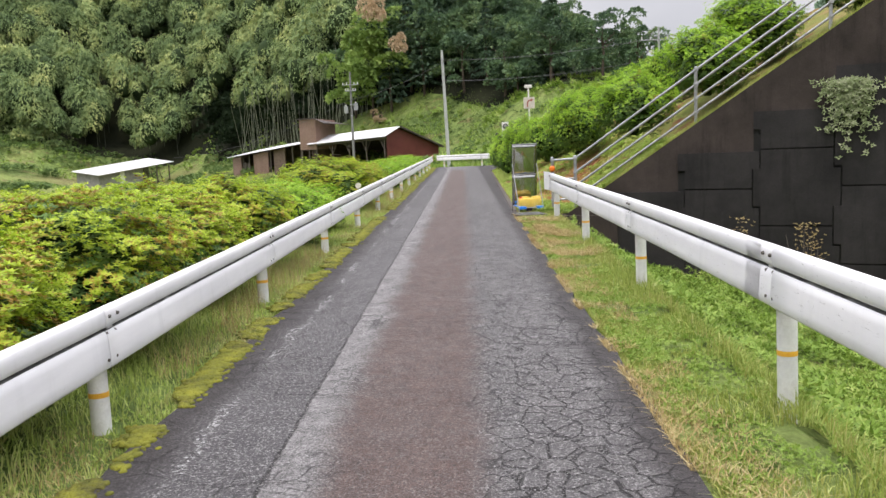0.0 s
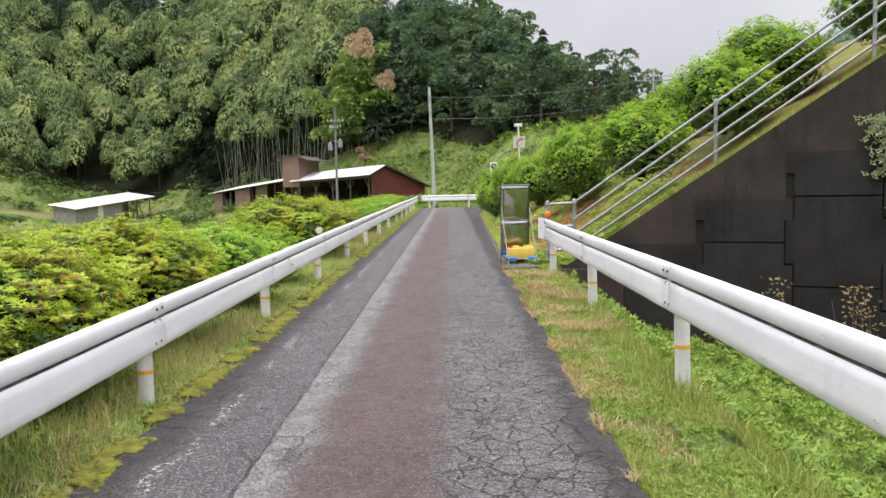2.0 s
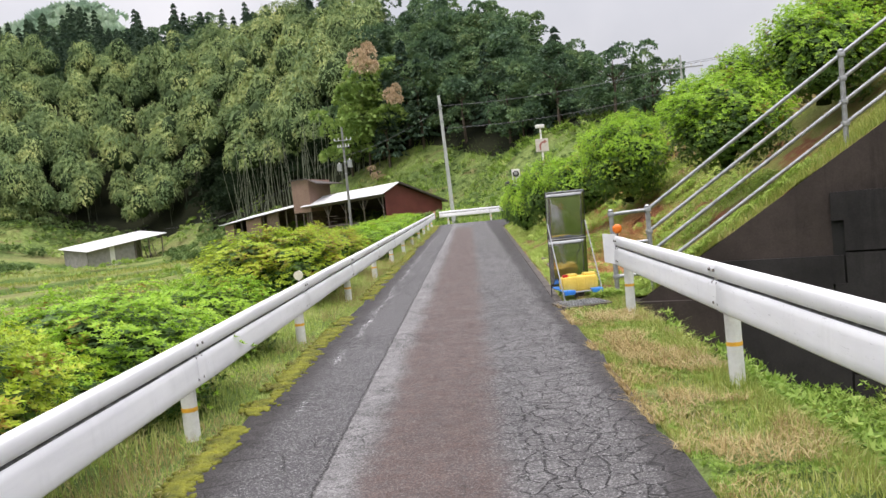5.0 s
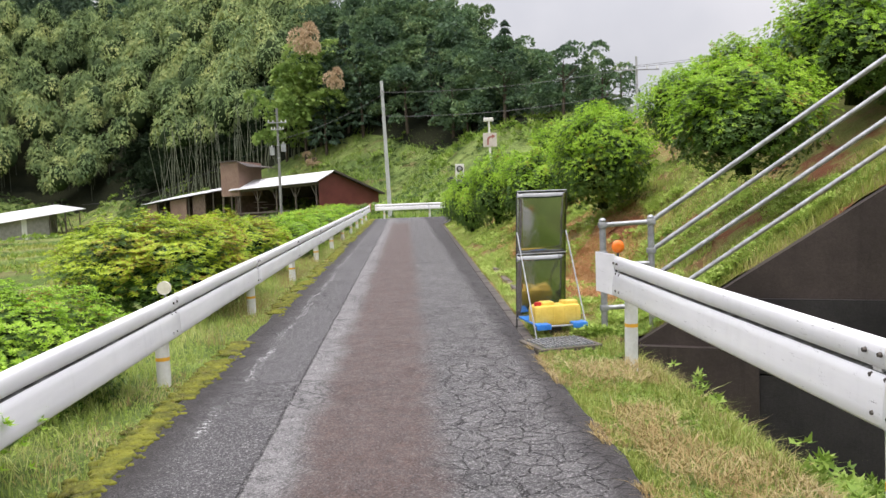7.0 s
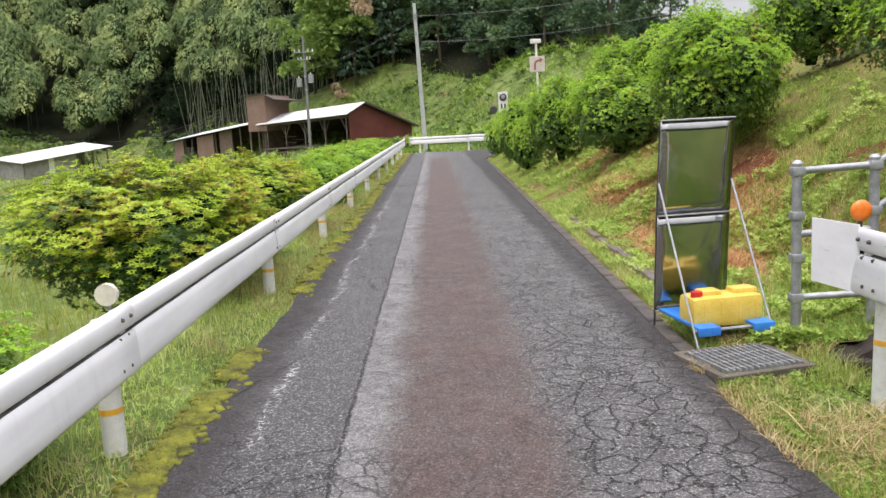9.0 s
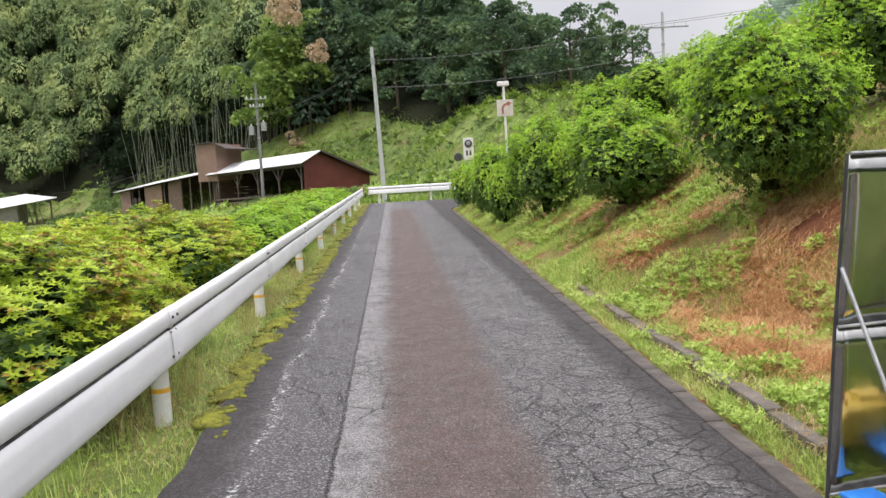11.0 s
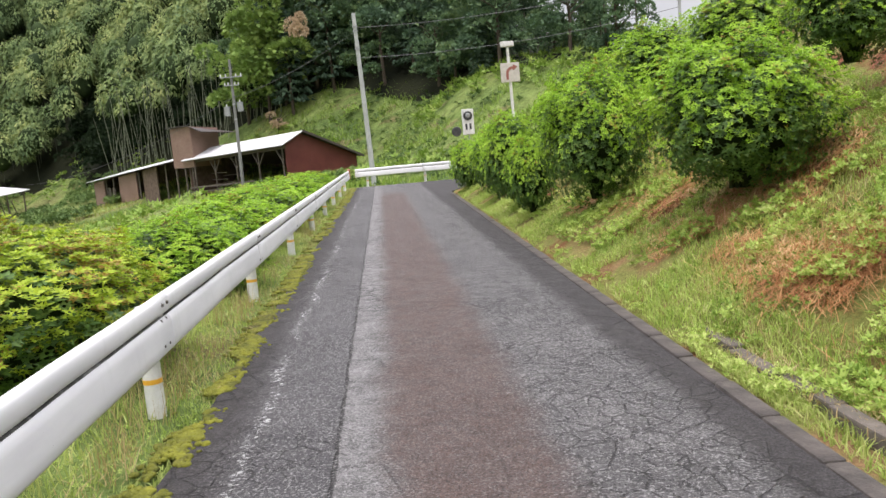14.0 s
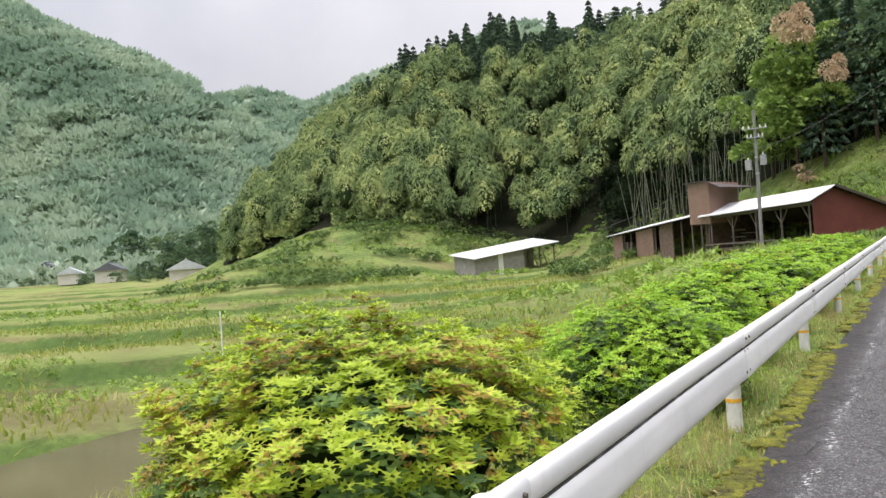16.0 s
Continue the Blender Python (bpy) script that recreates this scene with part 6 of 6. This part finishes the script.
slab_part("roof", [(-2.6, 0.6, 3.75), (-0.4, 0.6, 4.38), (3.0, 0.6, 4.42), (3.0, D * 2.3, 4.3), (-2.6, D * 2.3, 3.6)], (0, 0, 0.06), DARK_ROOF, tower, "dark rusty lean-to roof")
slab_part("floor", [(-0.5, 0.3, 1.2), (2.7, 0.3, 1.2), (2.7, D * 2, 1.2), (-0.5, D * 2, 1.2)], (0, 0, 0.06), TIMBER, tower)
for x0 in (-0.4, 1.1, 2.6):
    bm = fresh()
    rod(bm, (x0, 0.25, -1.4), (x0, 0.25, 1.22), 0.07, seg=8)
    part("post", bm, TIMBER, tower)

lean = thing("cattle_shed", (-16.5, 91.25, -0.95), "low brown shed with white sheet roof and open bays", "shed", math.degrees(math.atan2(0.7565, -0.654)))
LL = 17.2
slab_part("roof", [(-0.4, 0.5, 3.18), (LL + 0.5, 0.5, 1.92), (LL + 0.5, D * 4.0, 2.75), (-0.4, D * 4.0, 4.0)], (0, 0, 0.06), WHITE_ROOF, lean, "white corrugated sheet roof")
slab_part("back_wall", [(0, D * 3.8, -0.4), (LL, D * 3.8, -0.9), (LL, D * 3.8, 2.65), (0, D * 3.8, 3.9)], (0, 0.06, 0), BROWN_WALL, lean)
for x0, x1, mat_ in ((4.0, 6.6, BROWN_WALL), (8.0, 11.6, PINK_WALL), (14.9, 17.2, PINK_WALL)):
    slab_part("front_wall", [(x0, 0, -0.5 - 0.03 * x0), (x1, 0, -0.5 - 0.03 * x1), (x1, 0, 3.1 - 0.073 * x1), (x0, 0, 3.1 - 0.073 * x0)], (0, D * 0.08, 0), mat_, lean)
slab_part("end_wall", [(LL, 0, -1.0), (LL, D * 3.8, -1.0), (LL, D * 3.8, 2.6), (LL, 0, 1.9)], (-0.08, 0, 0), BROWN_WALL, lean)
for x0 in (0.3, 2.2, 7.3, 12.6, 14.2):
    bm = fresh()
    rod(bm, (x0, 0.05, -0.7), (x0, 0.05, 3.05 - 0.073 * x0), 0.07, seg=8)
    part("post", bm, TIMBER, lean)
for x0 in (13.0, 14.1):
    bm = fresh()
    box(bm, (x0, -0.1, 0.9), (0.7, 0.05, 0.8), bevel=0.02)
    part("window_frame", bm, TIMBER, lean)

small = thing("field_shed", (-43.4, 126.2, -2.85), "small grey shed with white sheet roof on bare earth", "shed", math.degrees(math.atan2(-13.9, -6.05)))
LS = 13.4
slab_part("roof", [(-0.5, 0.5, 3.45), (LS + 0.5, 0.5, 2.1), (LS + 0.5, D * 4.6, 2.75), (-0.5, D * 4.6, 4.1)], (0, 0, 0.08), WHITE_ROOF, small, "white sheet roof")
slab_part("front_wall", [(5.4, 0, -0.3), (LS, 0, -0.3), (LS, 0, 2.15), (5.4, 0, 2.95)], (0, D * 0.1, 0), GREY_WALL, small, "grey cement-board wall")
slab_part("back_wall", [(0, D * 4.2, -0.3), (LS, D * 4.2, -0.3), (LS, D * 4.2, 2.7), (0, D * 4.2, 4.0)], (0, 0.1, 0), GREY_WALL, small)
slab_part("end_wall", [(LS, 0, -0.3), (LS, D * 4.2, -0.3), (LS, D * 4.2, 2.7), (LS, 0, 2.15)], (-0.1, 0, 0), GREY_WALL, small)
slab_part("door", [(8.9, 0.03, -0.2), (9.7, 0.03, -0.2), (9.7, 0.03, 2.45), (8.9, 0.03, 2.5)], (0, D * 0.04, 0), POST_WHITE, small, "narrow white door")
for x0 in (0.1, 2.6, 5.2):
    bm = fresh()
    rod(bm, (x0, 0.0, -0.4), (x0, 0.0, 3.35 - 0.09 * x0), 0.09, seg=8)
    part("post", bm, TIMBER, small)
for k in range(5):
    bm = fresh()
    rod(bm, (0.6 + 0.9 * k, -0.6, -0.2), (1.2 + 0.85 * k, -0.9, 2.3), 0.06, seg=6)
    part("leaning_plank", bm, TIMBER, small)

# ---- far houses ----
HOUSE_ROOF = simple("pale_tile_roof", (0.42, 0.45, 0.49), (0.55, 0.57, 0.60), 1, 0.6)
DARK_TILE = simple("dark_tile_roof", (0.08, 0.085, 0.1), (0.13, 0.135, 0.15), 1, 0.6)
HOUSE_WALL = simple("cream_plaster", (0.52, 0.50, 0.45), (0.66, 0.63, 0.57), 0.8, 0.9)


def house(x, y, turn, w, d, h, roof_m, wall_m, label):
    z = float(land(x, y)) - 0.1
    ob = thing("farm_house", (x, y, z), label, "house", turn, "far houses")
    bm = fresh()
    box(bm, (0, 0, h / 2), (w, d, h))
    part("wall", bm, wall_m, ob)
    bm = fresh()
    prism(bm, [(-w / 2 - 0.5, -d / 2 - 0.7, h - 0.1), (-w / 2 - 0.5, 0, h + d * 0.28), (-w / 2 - 0.5, d / 2 + 0.7, h - 0.1)], (0, 0, 0), (w + 1.0, 0, 0))
    roof = part("roof", bm, roof_m, ob)
    bm = fresh()
    box(bm, (0, 0, h + d * 0.28 + 0.05), (w + 1.0, 0.35, 0.25), bevel=0.05)
    part("ridge", bm, roof_m, roof)
    for k in range(3):
        bm = fresh()
        box(bm, (-w * 0.3 + k * w * 0.3, -d / 2 - 0.02, h * 0.5), (w * 0.17, 0.08, h * 0.4))
        win = part("window", bm, SIGN_BLACK, ob)
        bm = fresh()
        box(bm, (-w * 0.3 + k * w * 0.3, -d / 2 - 0.05, h * 0.28), (w * 0.19, 0.12, 0.1))
        part("sill", bm, wall_m, win)
    return ob


house(-137, 149, -42, 13, 7, 2.9, HOUSE_ROOF, HOUSE_WALL, "farm house with a pale blue-grey roof")
house(-196, 176, -46, 9, 7, 3.4, DARK_TILE, HOUSE_WALL, "farm house with a dark tiled roof")
house(-205, 170, -40, 8, 6, 3.0, HOUSE_ROOF, HOUSE_WALL, "small farm house with a grey roof")
house(-232, 182, -48, 8, 6, 5.0, DARK_TILE, EARTH, "tall yellowish farm building with a dark roof")

# dark woods and garden trees at the foot of the far mountain
rr = np.random.default_rng(31)
x = np.concatenate([rr.uniform(-300, -118, 120), rr.normal(-150, 6, 6), rr.normal(-188, 8, 10), rr.normal(-222, 8, 8)])
y = np.concatenate([rr.uniform(186, 225, 120), rr.normal(160, 4, 6), rr.normal(166, 5, 10), rr.normal(172, 4, 8)])
tall = np.concatenate([rr.uniform(1.0, 1.7, 120), rr.uniform(0.35, 0.6, 24)])
v, f = spread(BROADS, x, y, np.maximum(land(x, y), -3.0) - 0.5, tall, rr)
tagged(surface("valley_trees", v, f, BROADLEAF), "dark green trees at the mountain's foot behind the houses", "woods", kind="stuff")

# ---- valley floor ----
def make_water():
    k = Nodes("paddy_water")
    c = k.ramp(k.noise(0.3, 4), (0.3, (0.10, 0.085, 0.04)), (0.7, (0.16, 0.135, 0.07)))
    return k.done(c, 0.08, 0.0, k.bump(k.noise(6, 3), 0.04, 0.02), 0.5)


WATER = make_water()
bm = fresh()
prism(bm, [(-19.2, 24, 0), (-9.8, 24, 0), (-10.2, 36, 0), (-12.0, 41.5, 0), (-19.0, 41.0, 0)], (0, 0, -2.78), (0, 0, -2.72))
tagged(part("water", bm, WATER), "still brown water in a flooded rice paddy", "water", kind="structure")
bm = fresh()
prism(bm, [(-41, 44.5, 0), (-30.5, 41.5, 0), (-30.0, 44.5, 0), (-34.5, 49.0, 0), (-40, 50.5, 0)], (0, 0, -3.7), (0, 0, min(float(far_land(px, py)) for px, py in ((-41, 44.5), (-30.5, 41.5), (-30, 44.5), (-34.5, 49), (-40, 50.5))) + 0.1))
tagged(part("water", bm, WATER), "shallow brown water in a narrow rice paddy", "water", kind="structure")
stake = thing("field_stake", (-28.4, 51.3, -3.0), "thin white stake standing in the field", "stake")
bm = fresh()
rod(bm, (0, 0, -0.2), (0, 0, 2.3), 0.035, 0.03, 8)
part("pole", bm, POST_WHITE, stake, "", True)

# vine hanging on the wall and dry stalks at its foot
r = np.random.default_rng(77)
n = 420
ss = 3.05 + r.normal(0, 0.22, n)
zz = 2.55 - np.abs(r.normal(0, 0.45, n))
p = np.stack([WALL_A[0] + WALL_D[0] * ss, WALL_A[1] + WALL_D[1] * ss, zz], -1) - np.append(WALL_N, 0) * r.uniform(0.04, 0.2, (n, 1))
v, f = rosettes(p, np.tile(np.array([[-0.3, -0.7, 0.4]]), (n, 1)), 4, 0.085, 0.022, 1.1, r)
PALE_LEAF = leafy("pale_vine_leaves", [(0.12, 0.17, 0.06), (0.22, 0.27, 0.12), (0.36, 0.38, 0.24)], 0.6, 3.0, 0.2)
vine = tagged(surface("wall_vine", v, f, PALE_LEAF), "pale green vine hanging from the dark wall", "plant")
for sx, xx, yy in ((0, 6.4, 15.9), (1, 6.6, 15.8), (2, 5.5, 16.3)):
    ob = thing("dry_weed", (xx, yy, float(land(xx, yy))), "tall dry flowering weed in front of the wall", "plant", 0, "dry weeds")
    rr = np.random.default_rng(sx)
    bm = fresh()
    for k in range(5):
        rod(bm, (0, 0, -0.05), (rr.normal(0, 0.12), rr.normal(0, 0.12), rr.uniform(0.9, 1.45)), 0.007, 0.004, 5)
    part("stalk", bm, TIMBER, ob)
    pts = np.stack([rr.normal(0, 0.09, 70), rr.normal(0, 0.09, 70), rr.uniform(0.6, 1.5, 70)], -1)
    v, f = rosettes(pts, np.tile(np.array([[0, 0, 1.0]]), (70, 1)), 4, 0.05, 0.012, 0.8, rr)
    me = fast_mesh("seed_head", v, f)
    me.materials.append(DRY_GRASS)
    tagged(again("seed_head", me, ob, Matrix()), kind="stuff")

# wooded slope behind the start of the lane
r = np.random.default_rng(123)
x, y = r.uniform(-90, 90, 420), r.uniform(-75, -38, 420)
z = -3 + (-38 - y) * 0.75
v, f = spread(CANOPY, x, y, z, r.uniform(2.5, 4.5, 420), r)
tagged(surface("back_woods", v, f, BROADLEAF), "green wooded slope behind the start of the lane", "woods", kind="stuff")
bm = fresh()
prism(bm, [(-120, -36, -3.2), (120, -36, -3.2), (120, -90, 32), (-120, -90, 32)], (0, 0, -0.5), (0, 0, 0))
tagged(part("back_slope_ground", bm, SHADED_FLOOR), "ground of a wooded slope, shade put into its dark colour", "ground", kind="structure")
